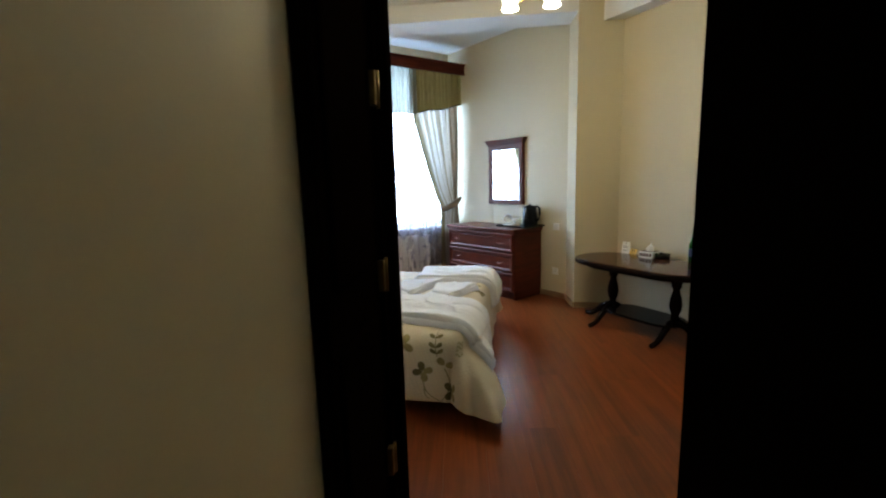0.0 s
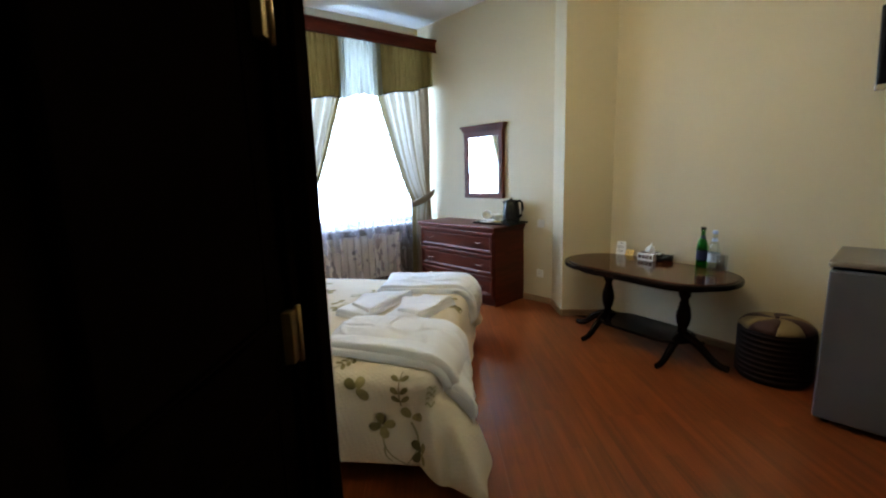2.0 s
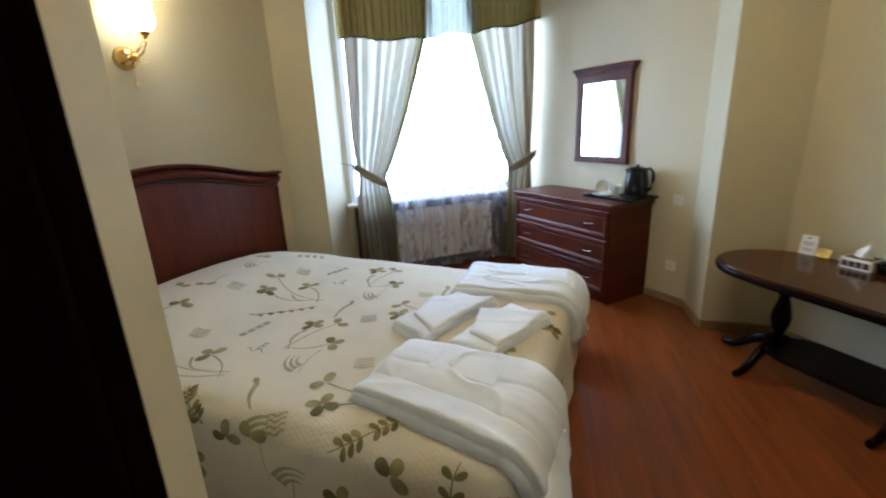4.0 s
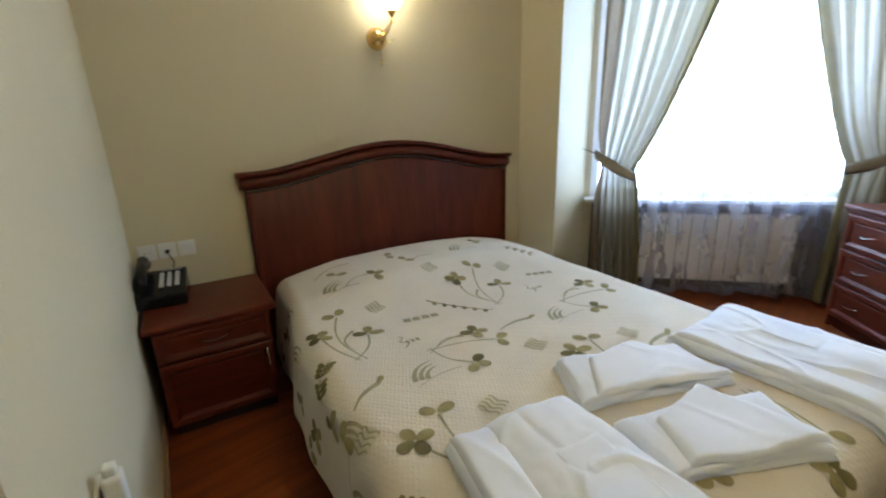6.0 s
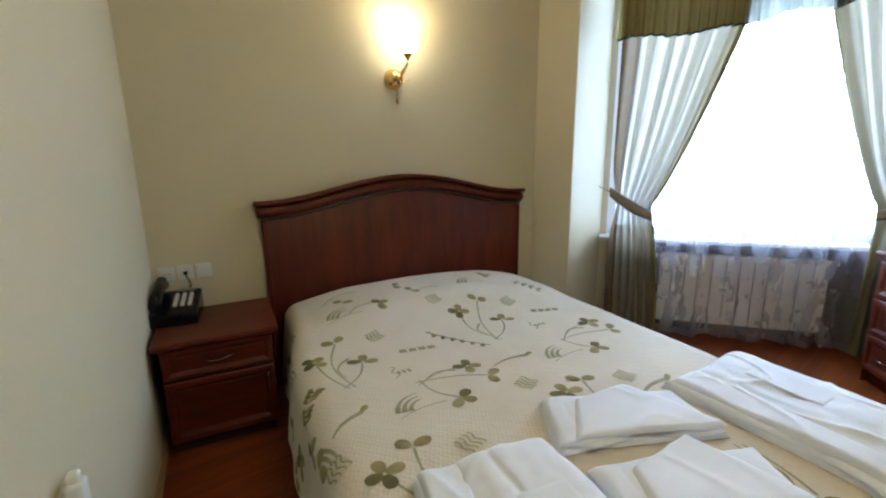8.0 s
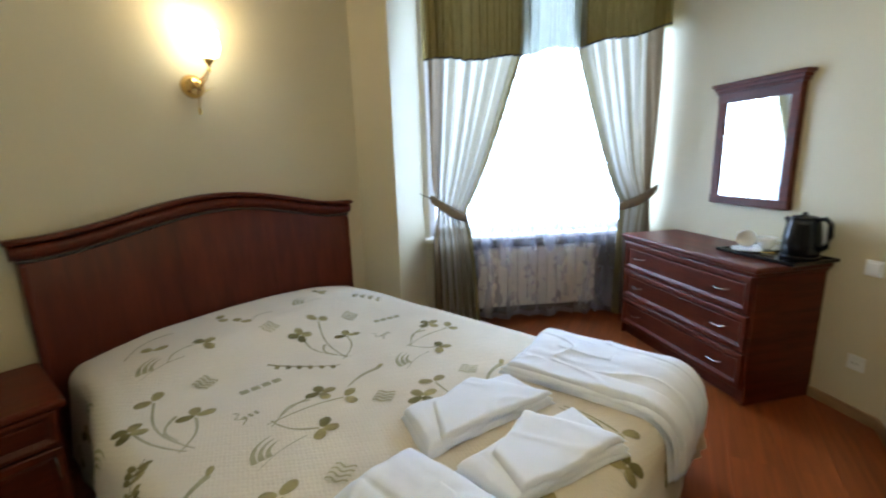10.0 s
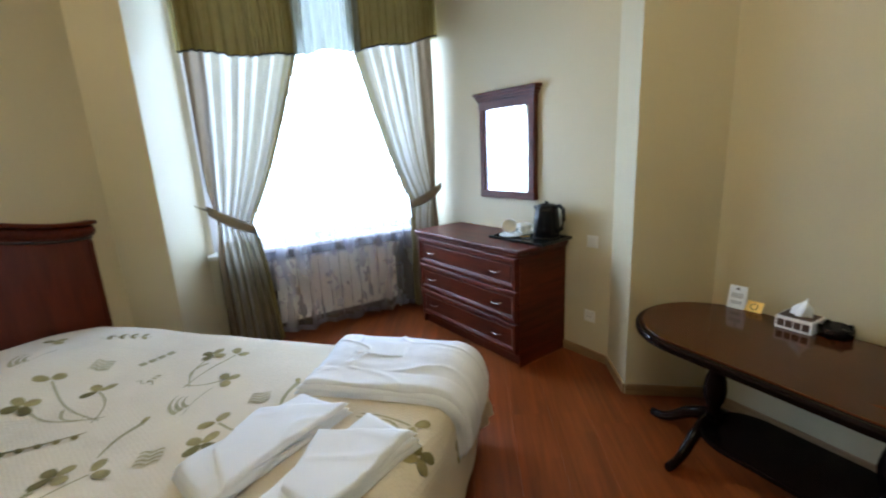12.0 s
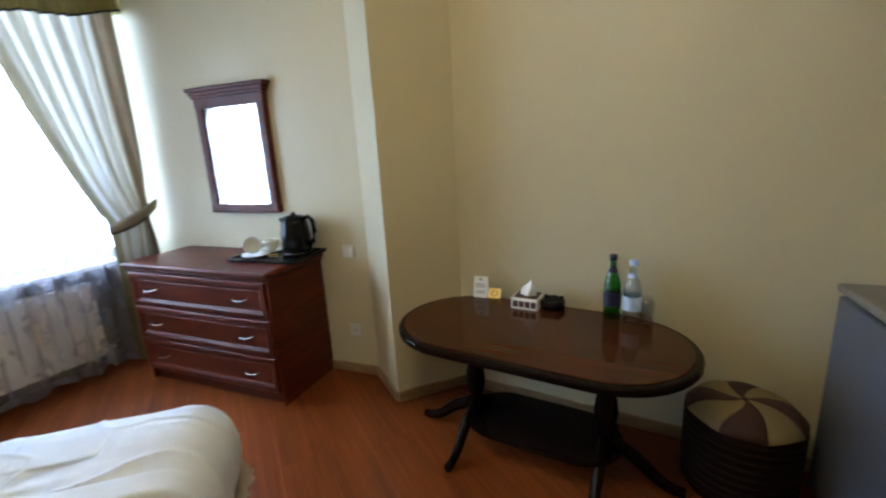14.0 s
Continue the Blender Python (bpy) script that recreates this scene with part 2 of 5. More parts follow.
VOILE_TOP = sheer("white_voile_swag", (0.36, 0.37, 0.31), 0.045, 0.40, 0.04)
PIPING = material("dark_piping", (0.035, 0.032, 0.028), 0.8)
GLASS = thin_glass("clear_glass", (0.93, 0.95, 0.94))
PANE = glass("window_pane", (1, 1, 1), 0.0, 1.02)
TUMBLER = thin_glass("tumbler_glass", (0.965, 0.975, 0.97), 0.6)
GREENGLASS = thin_glass("green_bottle_glass", (0.22, 0.66, 0.20), 0.35)
PORCELAIN = material("white_porcelain", (0.80, 0.79, 0.75), 0.12, vary=0.02, bump=0.0)
PVC = material("white_window_frame", (0.80, 0.80, 0.80), 0.4, vary=0.02)
SILLSTONE = material("pale_sill_stone", (0.56, 0.53, 0.47), 0.5, vary=0.08, scale=30)
# near-black brown: the shade of the radiator niche, put into a colour
NICHE_SHADE = material("niche_shade_brown", (0.030, 0.024, 0.020), 0.7, vary=0.3, scale=12)
# woven honeycomb relief of the spread
nt = SPREAD.node_tree
vor, bmp, tc = nt.nodes.new("ShaderNodeTexVoronoi"), nt.nodes.new("ShaderNodeBump"), nt.nodes.new("ShaderNodeTexCoord")
mpn = nt.nodes.new("ShaderNodeMapping")
mpn.inputs["Scale"].default_value = (62, 88, 62)
mpn.inputs["Rotation"].default_value = (0.2, 0.35, radians(38))
vor.inputs["Scale"].default_value, vor.inputs["Randomness"].default_value = 1.0, 0.30
bmp.inputs["Strength"].default_value, bmp.inputs["Distance"].default_value = 0.45, 0.004
nt.links.new(tc.outputs["Object"], mpn.inputs["Vector"])
nt.links.new(mpn.outputs[0], vor.inputs["Vector"])
nt.links.new(vor.outputs["Distance"], bmp.inputs["Height"])
nt.links.new(bmp.outputs[0], nt.nodes["Principled BSDF"].inputs["Normal"])
BULB = emitter("lit_frosted_shade", (1.0, 0.86, 0.60), 30)
PAPER = material("white_paper", (0.80, 0.80, 0.78), 0.8, vary=0.03)
GOLD = material("gold_card", (0.88, 0.62, 0.18), 0.35, 0.45, vary=0.1)
INK = material("grey_print", (0.20, 0.18, 0.16), 0.8)
BROWNPRINT = material("brown_print", (0.06, 0.03, 0.02), 0.6)
RATTAN = wood("dark_woven_cane", (0.0040, 0.0018, 0.0012), (0.018, 0.0075, 0.0045), 0.6, (60, 60, 60))
CREAMCLOTH = material("cream_upholstery", (0.20, 0.145, 0.06), 0.8, vary=0.1, bump=0.4)
REDCLOTH = material("red_brown_upholstery", (0.036, 0.009, 0.006), 0.75, vary=0.2, bump=0.4)
SCREEN = material("dark_screen", (0.006, 0.006, 0.008), 0.12, vary=0.1, bump=0.0)
for dull in (RATTAN, SCREEN):
    dull.node_tree.nodes["Principled BSDF"].inputs["Specular IOR Level"].default_value = 0.08
BLUELABEL = material("blue_label", (0.006, 0.008, 0.045), 0.6, vary=0.2)
BASEDARK = material("dark_bed_base", (0.02, 0.012, 0.010), 0.5, vary=0.2)

# ---- mesh helpers ----


def bm_box(x0, y0, z0, x1, y1, z1, bevel=0.0, seg=2, bm=None):
    b = bmesh.new()
    bmesh.ops.create_cube(b, size=1.0, matrix=Matrix.LocRotScale(((x0 + x1) / 2, (y0 + y1) / 2, (z0 + z1) / 2), None, (x1 - x0, y1 - y0, z1 - z0)))
    if bevel:
        bmesh.ops.bevel(b, geom=b.edges[:], offset=bevel, segments=seg, affect="EDGES", profile=0.5)
    return join(bm, b)


def join(bm, b):
    """Adds the mesh b to bm and returns the sum."""
    if bm is None:
        return b
    tmp = bpy.data.meshes.new("tmp")
    b.to_mesh(tmp)
    b.free()
    bm.from_mesh(tmp)
    bpy.data.meshes.remove(tmp)
    return bm


def bm_lathe(profile, n=32, bm=None, at=(0, 0, 0), turn=None, close=True):
    """Turned shape from (radius, height) pairs."""
    b = bmesh.new()
    rings = []
    for r, z in profile:
        if r < 1e-5:
            rings.append([b.verts.new((0, 0, z))])
        else:
            rings.append([b.verts.new((r * math.cos(2 * math.pi * i / n), r * math.sin(2 * math.pi * i / n), z)) for i in range(n)])
    for a, c in zip(rings, rings[1:]):
        for i in range(n):
            j = (i + 1) % n
            if len(a) == 1 and len(c) == 1:
                continue
            if len(a) == 1:
                b.faces.new((a[0], c[j], c[i]))
            elif len(c) == 1:
                b.faces.new((a[i], a[j], c[0]))
            else:
                b.faces.new((a[i], a[j], c[j], c[i]))
    if close:
        for ring, flip in ((rings[0], True), (rings[-1], False)):
            if len(ring) > 2:
                b.faces.new(ring[::-1] if flip else ring)
    m = Matrix.Translation(at)
    if turn:
        m = m @ Euler([radians(a) for a in turn]).to_matrix().to_4x4()
    bmesh.ops.transform(b, matrix=m, verts=b.verts)
    for f in b.faces:
        f.smooth = True
    return join(bm, b)


def bm_tube(points, r, n=8, bm=None, r_end=None, flat=1.0):
    """A round bar along points; r_end tapers it, flat squashes it."""
    b = bmesh.new()
    pts = [Vector(p) for p in points]
    rings = []
    for i, p in enumerate(pts):
        d = (pts[min(i + 1, len(pts) - 1)] - pts[max(i - 1, 0)]).normalized()
        up = Vector((0, 0, 1)) if abs(d.z) < 0.95 else Vector((1, 0, 0))
        s = d.cross(up).normalized()
        u = s.cross(d)
        k = r if r_end is None else r + (r_end - r) * i / (len(pts) - 1)
        rings.append([b.verts.new(p + s * (k * math.cos(2 * math.pi * j / n)) + u * (k * flat * math.sin(2 * math.pi * j / n))) for j in range(n)])
    for a, c in zip(rings, rings[1:]):
        for j in range(n):
            b.faces.new((a[j], a[(j + 1) % n], c[(j + 1) % n], c[j])).smooth = True
    b.faces.new(rings[0][::-1])
    b.faces.new(rings[-1])
    bmesh.ops.recalc_face_normals(b, faces=b.faces)
    return join(bm, b)


def bm_prism(outline, z0, z1, bevel=0.0, seg=2, bm=None):
    """A plate with this outline in x, y between two heights."""
    b = bmesh.new()
    lo = [b.verts.new((x, y, z0)) for x, y in outline]
    hi = [b.verts.new((x, y, z1)) for x, y in outline]
    n = len(outline)
    b.faces.new(lo[::-1])
    b.faces.new(hi)
    for i in range(n):
        b.faces.new((lo[i], lo[(i + 1) % n], hi[(i + 1) % n], hi[i]))
    bmesh.ops.recalc_face_normals(b, faces=b.faces)
    if bevel:
        rim = [e for e in b.edges if abs(e.verts[0].co.z - e.verts[1].co.z) < 1e-6]
        bmesh.ops.bevel(b, geom=rim, offset=bevel, segments=seg, affect="EDGES", profile=0.5)
    return join(bm, b)


def bm_grid(fn, nu, nv, bm=None, smooth=True, thick=0.0):
    """A cloth-like sheet from fn(u, v) with u, v from 0 to 1; thick adds a back at that depth along -normal."""
    b = bmesh.new()
    vs = [[b.verts.new(fn(i / nu, j / nv)) for j in range(nv + 1)] for i in range(nu + 1)]
    for i in range(nu):
        for j in range(nv):
            b.faces.new((vs[i][j], vs[i + 1][j], vs[i + 1][j + 1], vs[i][j + 1])).smooth = smooth
    if thick:
        bmesh.ops.recalc_face_normals(b, faces=b.faces)
        bmesh.ops.solidify(b, geom=b.faces[:], thickness=thick)
        for f in b.faces:
            f.smooth = smooth
    return join(bm, b)


def mesh_of(name, bm, mat):
    me = bpy.data.meshes.new(name)
    bm.normal_update()
    bm.to_mesh(me)
    bm.free()
    me.materials.append(mat)
    return me


def part(name, bm, mat, parent=None, label=""):
    ob = new(name, mesh_of(name, bm, mat))
    if parent:
        ob.parent = parent
    return tagged(ob, label)


def thing(name, m, label, category, group="", kind=""):
    ob = new(name)
    ob.empty_display_size = 0.1
    ob.matrix_world = m
    return tagged(ob, label, category, group, kind)


def solid(name, bm, mat, m=None, label="", category="", kind="", group=""):
    ob = part(name, bm, mat)
    if m is not None:
        ob.matrix_world = m
    return tagged(ob, label, category, group, kind)


# ---- plan of the room ----
CEIL = 2.855
P_A, P_D, P_C, P_L, P_J, P_K = (0.140, 1.695), (0.205, 1.531), (0.345, 1.53), (-1.70, 1.65), (-1.70, 4.00), (-1.44, 4.11)
P_S, P_Q, P_P, P_G, P_H = (-1.505, 4.475), (-0.241, 5.770), (1.170, 4.610), (1.222, 4.293), (1.6125, 4.324)
P_R, P_F = (4.22, 1.475), (1.517, 1.475)
P_F0, P_A0 = (1.517, -0.30), (0.576, -0.30)


def wall(name, p, q, z0=0.0, z1=CEIL, thick=0.2, mat=PLASTER, more=0.0, label="smooth cream painted plaster wall"):
    """A wall whose inner face runs from p to q with the room on its left; more lengthens the back at both ends."""
    p, q = Vector(p), Vector(q)
    d = (q - p).normalized()
    o = Vector((d.y, -d.x)) * thick
    outline = [p, q, q + o + d * more, p + o - d * more]
    return solid(name, bm_prism([tuple(v) for v in outline], z0, z1), mat, None, label, "wall", "structure")


# floor slab under the boards, ceiling, walls
solid("floor", bm_box(-2.2, -1.9, -0.10, 4.5, 6.3, -0.012), LAMINATE, None, "glossy red-brown laminate floor", "floor", "structure")
solid("ceiling", bm_box(-2.2, -1.9, CEIL, 4.5, 6.3, CEIL + 0.15), CEILING, None, "plain white painted ceiling", "ceiling", "structure")
wall("wall_headboard", P_J, P_L)
wall("wall_nook", P_L, P_A, thick=0.12)
wall("wall_pilaster", P_K, P_J, thick=0.12)
wall("wall_reveal", P_S, P_K, thick=0.12)
wall("wall_mirror", P_P, P_Q, more=0.1)
wall("wall_column_return", P_G, P_P, thick=0.1)
wall("wall_column", P_H, P_G, thick=0.1)
wall("wall_table", P_R, P_H)
wall("wall_south", P_F, P_R, more=0.1)
wall("wall_corridor_right", P_F0, P_F, thick=0.12)
# window wall: apron below, lintel above, piers at the ends
W0, W1, SILL, HEAD = 0.04, 1.76, 0.69, 2.60
wp = lambda s, o=0.0: tuple((Vector((*P_S, 0)) + WIN_H * s + WIN_W * o).xy)
wall("wall_window_apron", P_Q, P_S, 0, SILL, 0.3)
wall("wall_window_lintel", P_Q, P_S, HEAD, CEIL, 0.3)
wall("wall_window_pier", wp(W0), P_S, SILL, HEAD, 0.3)
wall("wall_window_pier", P_Q, wp(W1), SILL, HEAD, 0.3)
# corridor: wall with the bathroom door, entrance wall, hall behind
BATH_M = pose(0.440, 0.735, 0, 0, 0, 97.4)
bx = lambda x, y=0.0: tuple((BATH_M @ Vector((x, y, 0))).xy)
wall("wall_corridor_left", bx(0.05), P_A0, thick=0.12)
wall("wall_corridor_left", P_C, bx(0.73), thick=0.12)
wall("wall_corner", P_A, P_D, thick=0.06)
wall("wall_corner_return", P_D, P_C, thick=0.08)
wall("wall_over_door", bx(0.73), bx(0.05), 2.06, CEIL, 0.12)
wall("wall_bathroom_back", bx(0.9, 0.5), bx(-0.2, 0.5), thick=0.05)
wall("wall_entrance", P_A0, (0.62, -0.30), thick=0.15)
wall("wall_entrance", (1.45, -0.30), P_F0, thick=0.15)
wall("wall_over_entrance", (0.62, -0.30), (1.45, -0.30), 2.08, CEIL, 0.15)
wall("wall_hall", (-0.6, -1.75), (2.6, -1.75), thick=0.1)
wall("wall_hall", (2.6, -1.75), (2.6, -0.45), thick=0.1)
wall("wall_hall", (-0.6, -0.45), (-0.6, -1.75), thick=0.1)
# beam from pilaster to column, and the box along the table wall
solid("beam", bm_prism([P_G, (1.30, 4.62), (-1.60, 4.42), (-1.72, 4.00)], 2.70, CEIL - 0.002, 0.004), CEILING, None, "white painted ceiling beam between pilaster and column", "beam", kind="structure")
TW = Vector((0.67, -0.742))
tw = lambda a, b: (P_H[0] + TW.x * a + TW.y * b, P_H[1] + TW.y * a - TW.x * b)
solid("beam", bm_prism([tw(-0.12, 0.14), tw(3.6, 0.14), tw(3.6, -0.05), tw(-0.02, -0.05)], 2.606, CEIL - 0.003, 0.004), CEILING, None, "cream boxed beam along the top of the wall", "beam", kind="structure")


def skirting(p, q, h=0.06, t=0.014):
    p, q = Vector(p), Vector(q)
    d = (q - p).normalized()
    o = Vector((-d.y, d.x)) * t
    prof = bm_prism([tuple(p + d * 0.004), tuple(q - d * 0.004), tuple(q + o), tuple(p + o)], 0.0, h, 0.005)
    solid("baseboard", prof, SKIRTING, None, "tan wood-effect skirting board along the wall", "baseboard", "structure")


for p, q in ((P_P, P_Q), (P_G, P_P), (P_H, P_G), (P_R, P_H), (P_L, P_A), (P_J, P_L), (P_K, P_J), (P_S, P_K), (P_F, P_R), (P_F0, P_F), (P_C, bx(0.80)), (P_A, P_D)):
    skirting(p, q)

# ---- doors ----
door = thing("door_1", BATH_M, "closed dark brown panelled bathroom door with brass hinges", "door", kind="structure")
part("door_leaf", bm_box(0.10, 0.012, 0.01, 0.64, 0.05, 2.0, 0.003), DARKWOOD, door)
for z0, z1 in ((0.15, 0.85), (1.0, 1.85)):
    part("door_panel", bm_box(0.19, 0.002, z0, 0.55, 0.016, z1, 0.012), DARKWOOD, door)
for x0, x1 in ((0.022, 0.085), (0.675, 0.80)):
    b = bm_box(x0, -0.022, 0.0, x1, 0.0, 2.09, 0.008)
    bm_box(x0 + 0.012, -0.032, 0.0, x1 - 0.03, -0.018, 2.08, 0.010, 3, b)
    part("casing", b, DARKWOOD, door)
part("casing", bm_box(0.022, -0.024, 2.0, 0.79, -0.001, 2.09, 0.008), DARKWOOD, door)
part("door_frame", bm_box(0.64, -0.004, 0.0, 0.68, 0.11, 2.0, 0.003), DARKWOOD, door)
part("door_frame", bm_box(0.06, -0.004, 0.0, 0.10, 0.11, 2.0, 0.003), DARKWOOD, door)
for z in (0.30, 0.948, 1.523):
    h = bm_box(0.612, -0.008, z - 0.05, 0.645, 0.011, z + 0.05, 0.002)
    bm_lathe([(0.007, z - 0.055), (0.007, z + 0.055)], 12, h, (0.645, -0.008, 0))
    part("hinge", h, AGEDBRASS, door, "dull brass butt hinge")
E_EDGE, E_HINGE = Vector((0.8735, 0.212)), Vector((1.43, -0.29))
ang = math.degrees(math.atan2((E_EDGE - E_HINGE).y, (E_EDGE - E_HINGE).x))
door = thing("door_2", pose(E_HINGE.x, E_HINGE.y, 0, 0, 0, ang), "open dark brown wooden entrance door", "door", kind="structure")
WID = (E_EDGE - E_HINGE).length
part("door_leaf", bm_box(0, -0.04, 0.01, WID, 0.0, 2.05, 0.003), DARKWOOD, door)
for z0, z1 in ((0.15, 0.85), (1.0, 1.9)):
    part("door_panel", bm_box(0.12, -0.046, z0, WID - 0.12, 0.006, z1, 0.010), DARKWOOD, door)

# ---- window ----
win = thing("window_1", Matrix(((WIN_H.x, WIN_W.x, 0, P_S[0]), (WIN_H.y, WIN_W.y, 0, P_S[1]), (0, 0, 1, 0), (0, 0, 0, 1))), "tall white-framed window with a bright view", "window", kind="structure")
fr = bm_box(W0, 0.06, SILL, W0 + 0.06, 0.12, HEAD, 0.004)
bm_box(W1 - 0.06, 0.06, SILL, W1, 0.12, HEAD, 0.004, 2, fr)
bm_box(W0, 0.062, SILL, W1, 0.118, SILL + 0.06, 0.004, 2, fr)
bm_box(W0, 0.062, HEAD - 0.06, W1, 0.118, HEAD, 0.004, 2, fr)
part("window_frame", fr, PVC, win)
mid = (W0 + W1) / 2
part("window_mullion", bm_box(mid - 0.04, 0.058, SILL + 0.05, mid + 0.04, 0.122, HEAD - 0.05, 0.004), PVC, win)
for a, c in ((W0 + 0.055, mid - 0.035), (mid + 0.035, W1 - 0.055)):
    pane = part("pane", bm_box(a, 0.088, SILL + 0.055, c, 0.092, HEAD - 0.055), PANE, win)
    pane.visible_shadow = False
part("window_sill", bm_box(-0.005, -0.105, SILL - 0.022, 1.79, 0.07, SILL + 0.006, 0.006), SILLSTONE, win, "pale stone window sill")
# added dark panel and strip: shade behind the radiator and below the sill
part("niche_shade_panel", bm_box(0.06, -0.022, 0.0, 1.75, -0.004, SILL - 0.024, 0.003), NICHE_SHADE, win, "dark panel added for the shade behind the radiator")
part("sill_shade_strip", bm_box(0.06, -0.098, SILL - 0.085, 1.75, -0.078, SILL - 0.024, 0.003), NICHE_SHADE, win, "dark strip added for the shade under the sill")
backdrop = solid("backdrop", bm_box(-160, 60, -40, 160, 60.2, 90), emitter("hazy_bright_sky", (0.95, 0.98, 1.0), 8.0), win.matrix_world.copy(), "bright hazy sky outside the window", "sky", "structure")

# ---- window dressing, in the window's own axes: x along, y out, z up ----
WM = win.matrix_world.copy()
CY = -0.195


def curtain(name, s_out, s_in, s_top, s_foot, tie_z, label):
    """A panel drawn aside by a tieback: s_out outer edge, s_in inner edge at the tie, s_top at the head, s_foot at the floor."""
    th = thing(name, WM, label, "curtain", "curtains at the window")
    side = 1 if s_in > s_out else -1

    def fn(u, v):
        z = 0.025 + v * 2.54
        if z > tie_z:
            k = (z - tie_z) / (2.02 - tie_z)
            inner = s_in + (s_top - s_in) * min(k, 1.15) ** 0.8
        else:
            k = (tie_z - z) / tie_z
            inner = s_in + (s_foot - s_in) * k ** 0.6
        pinch = math.exp(-((z - tie_z) / 0.16) ** 2)
        x = s_out + (inner - s_out) * u ** (1.0 + 0.25 * pinch)
        x += side * 0.035 * pinch * (1 - u)
        w = abs(inner - s_out)
        n = 6.5
        amp = 0.018 + 0.022 * (1 - min(1, w / 0.7))
        ph = 2 * math.pi * n * (u + 0.02 * math.sin(5 * u + 2.0 * z))
        y = CY - 0.03 + amp * math.sin(ph) + 0.012 * math.sin(ph * 0.37 + 3 * z) - 0.03 * pinch * math.sin(math.pi * u)
        return (x, y, z)

    pan = part("panel", bm_grid(fn, 110, 60), CURTAIN, th)
    for cloth in (CURTAIN_STRIPE, CURTAIN_TAUPE, CURTAIN_MID):
        pan.data.materials.append(cloth)
    for k, f in enumerate(pan.data.polygons):
        col = k // 60
        if any(a <= col < b for a, b in ((19, 25), (33, 44), (52, 59), (66, 71), (84, 87))):
            f.material_index = 1
        elif col < 19:
            f.material_index = 2
        else:
            f.material_index = 3 if col < 98 else 0

    def border(u, v):
        p = Vector(fn(1.0 - 0.035 * u, v))
        p.y -= 0.004
        return p

    part("border", bm_grid(border, 2, 60), VALANCE, th, "olive edge band")
    return th


curtain("curtain", 0.045, 0.285, 0.72, 0.40, 0.93, "olive striped translucent curtain tied back beside the window")
curtain("curtain", 1.765, 1.49, 1.13, 1.50, 0.95, "olive striped translucent curtain tied back beside the window")


def tieback(s0, z0, s1, z1, hook, label):
    th = thing("curtain_tieback", WM, label, "curtain tieback", "tiebacks of the curtains")
    b = bmesh.new()
    rows = []
    for i in range(13):
        k = i / 12
        x, z = s0 + (s1 - s0) * k, z0 + (z1 - z0) * k - 0.012 * math.sin(math.pi * k)
        y = CY - 0.075 - 0.035 * math.sin(math.pi * k)
        h = 0.030 + 0.010 * math.sin(math.pi * k)
        rows.append([b.verts.new((x, y + d, z + e)) for d, e in ((0, -h), (-0.008, -h * 0.5), (-0.010, 0), (-0.008, h * 0.5), (0, h), (0.006, 0))])
    for p, q in zip(rows, rows[1:]):
        for j in range(6):
            b.faces.new((p[j], p[(j + 1) % 6], q[(j + 1) % 6], q[j])).smooth = True
    bmesh.ops.recalc_face_normals(b, faces=b.faces)
    part("band", b, TIECLOTH, th)
    d = -1 if s0 > s1 else 1
    part("hook", bm_tube([(s0, CY - 0.07, z0), (s0 - 0.025 * d, CY - 0.05, z0 + 0.012), (s0 - 0.055 * d, CY + 0.0, z0 + 0.022), (s0 - 0.06 * d, CY + 0.10, z0 + 0.024)], 0.005), CHROME, th, "small metal hook")


TIECLOTH = material("beige_tieback_cloth", (0.25, 0.205, 0.145), 0.85, vary=0.15, bump=0.4)
tieback(0.03, 1.03, 0.30, 0.87, -0.04, "beige fabric tieback holding a curtain on a metal hook")
tieback(1.775, 1.04, 1.47, 0.91, 1.83, "beige fabric tieback holding a curtain on a metal hook")

voile = thing("voile_curtain", WM, "white patterned voile hanging before window and radiator", "curtain")


def voile_fn(u, v):
    s = 0.14 + u * 1.56
    z = 0.035 + v * 2.5
    ph = 2 * math.pi * (11 * u + 0.4 * math.sin(7 * u))
    return (s, CY + 0.045 + 0.026 * math.sin(ph) * (1.1 - 0.5 * v) + 0.008 * math.sin(ph * 2.3 + 5 * v), z + (1 - v) ** 6 * 0.012 * math.sin(ph * 0.5))


part("panel", bm_grid(voile_fn, 130, 40), VOILE, voile)
part("hem", bm_grid(lambda u, v: Vector(voile_fn(u, v * 0.016)) + Vector((0, -0.004, 0)), 130, 2), VOILE_HEM, voile)

val = thing("valance", WM, "gathered olive valance with dark piping and a sheer middle", "valance")


def valance(s0, s1, z0, z1, mat, n, pipe, y0):
    def fn(u, v):
        s = s0 + (s1 - s0) * u
        lo = z0 + (z1 - z0) * u + 0.012 * math.sin(9 * u + s0 * 5)
        z = 2.60 + (lo - 2.60) * v
        ph = 2 * math.pi * n * (u + 0.03 * math.sin(8 * u))
        return (s, y0 + 0.016 * math.sin(ph) * (0.35 + v) + 0.01 * math.sin(ph * 0.43), z)

    part("swag", bm_grid(fn, 90, 14), mat, val)
    if pipe:
        part("piping", bm_tube([Vector(fn(i / 60, 1.0)) + Vector((0, -0.003, 0)) for i in range(61)], 0.006, 6), PIPING, val, "dark piping")


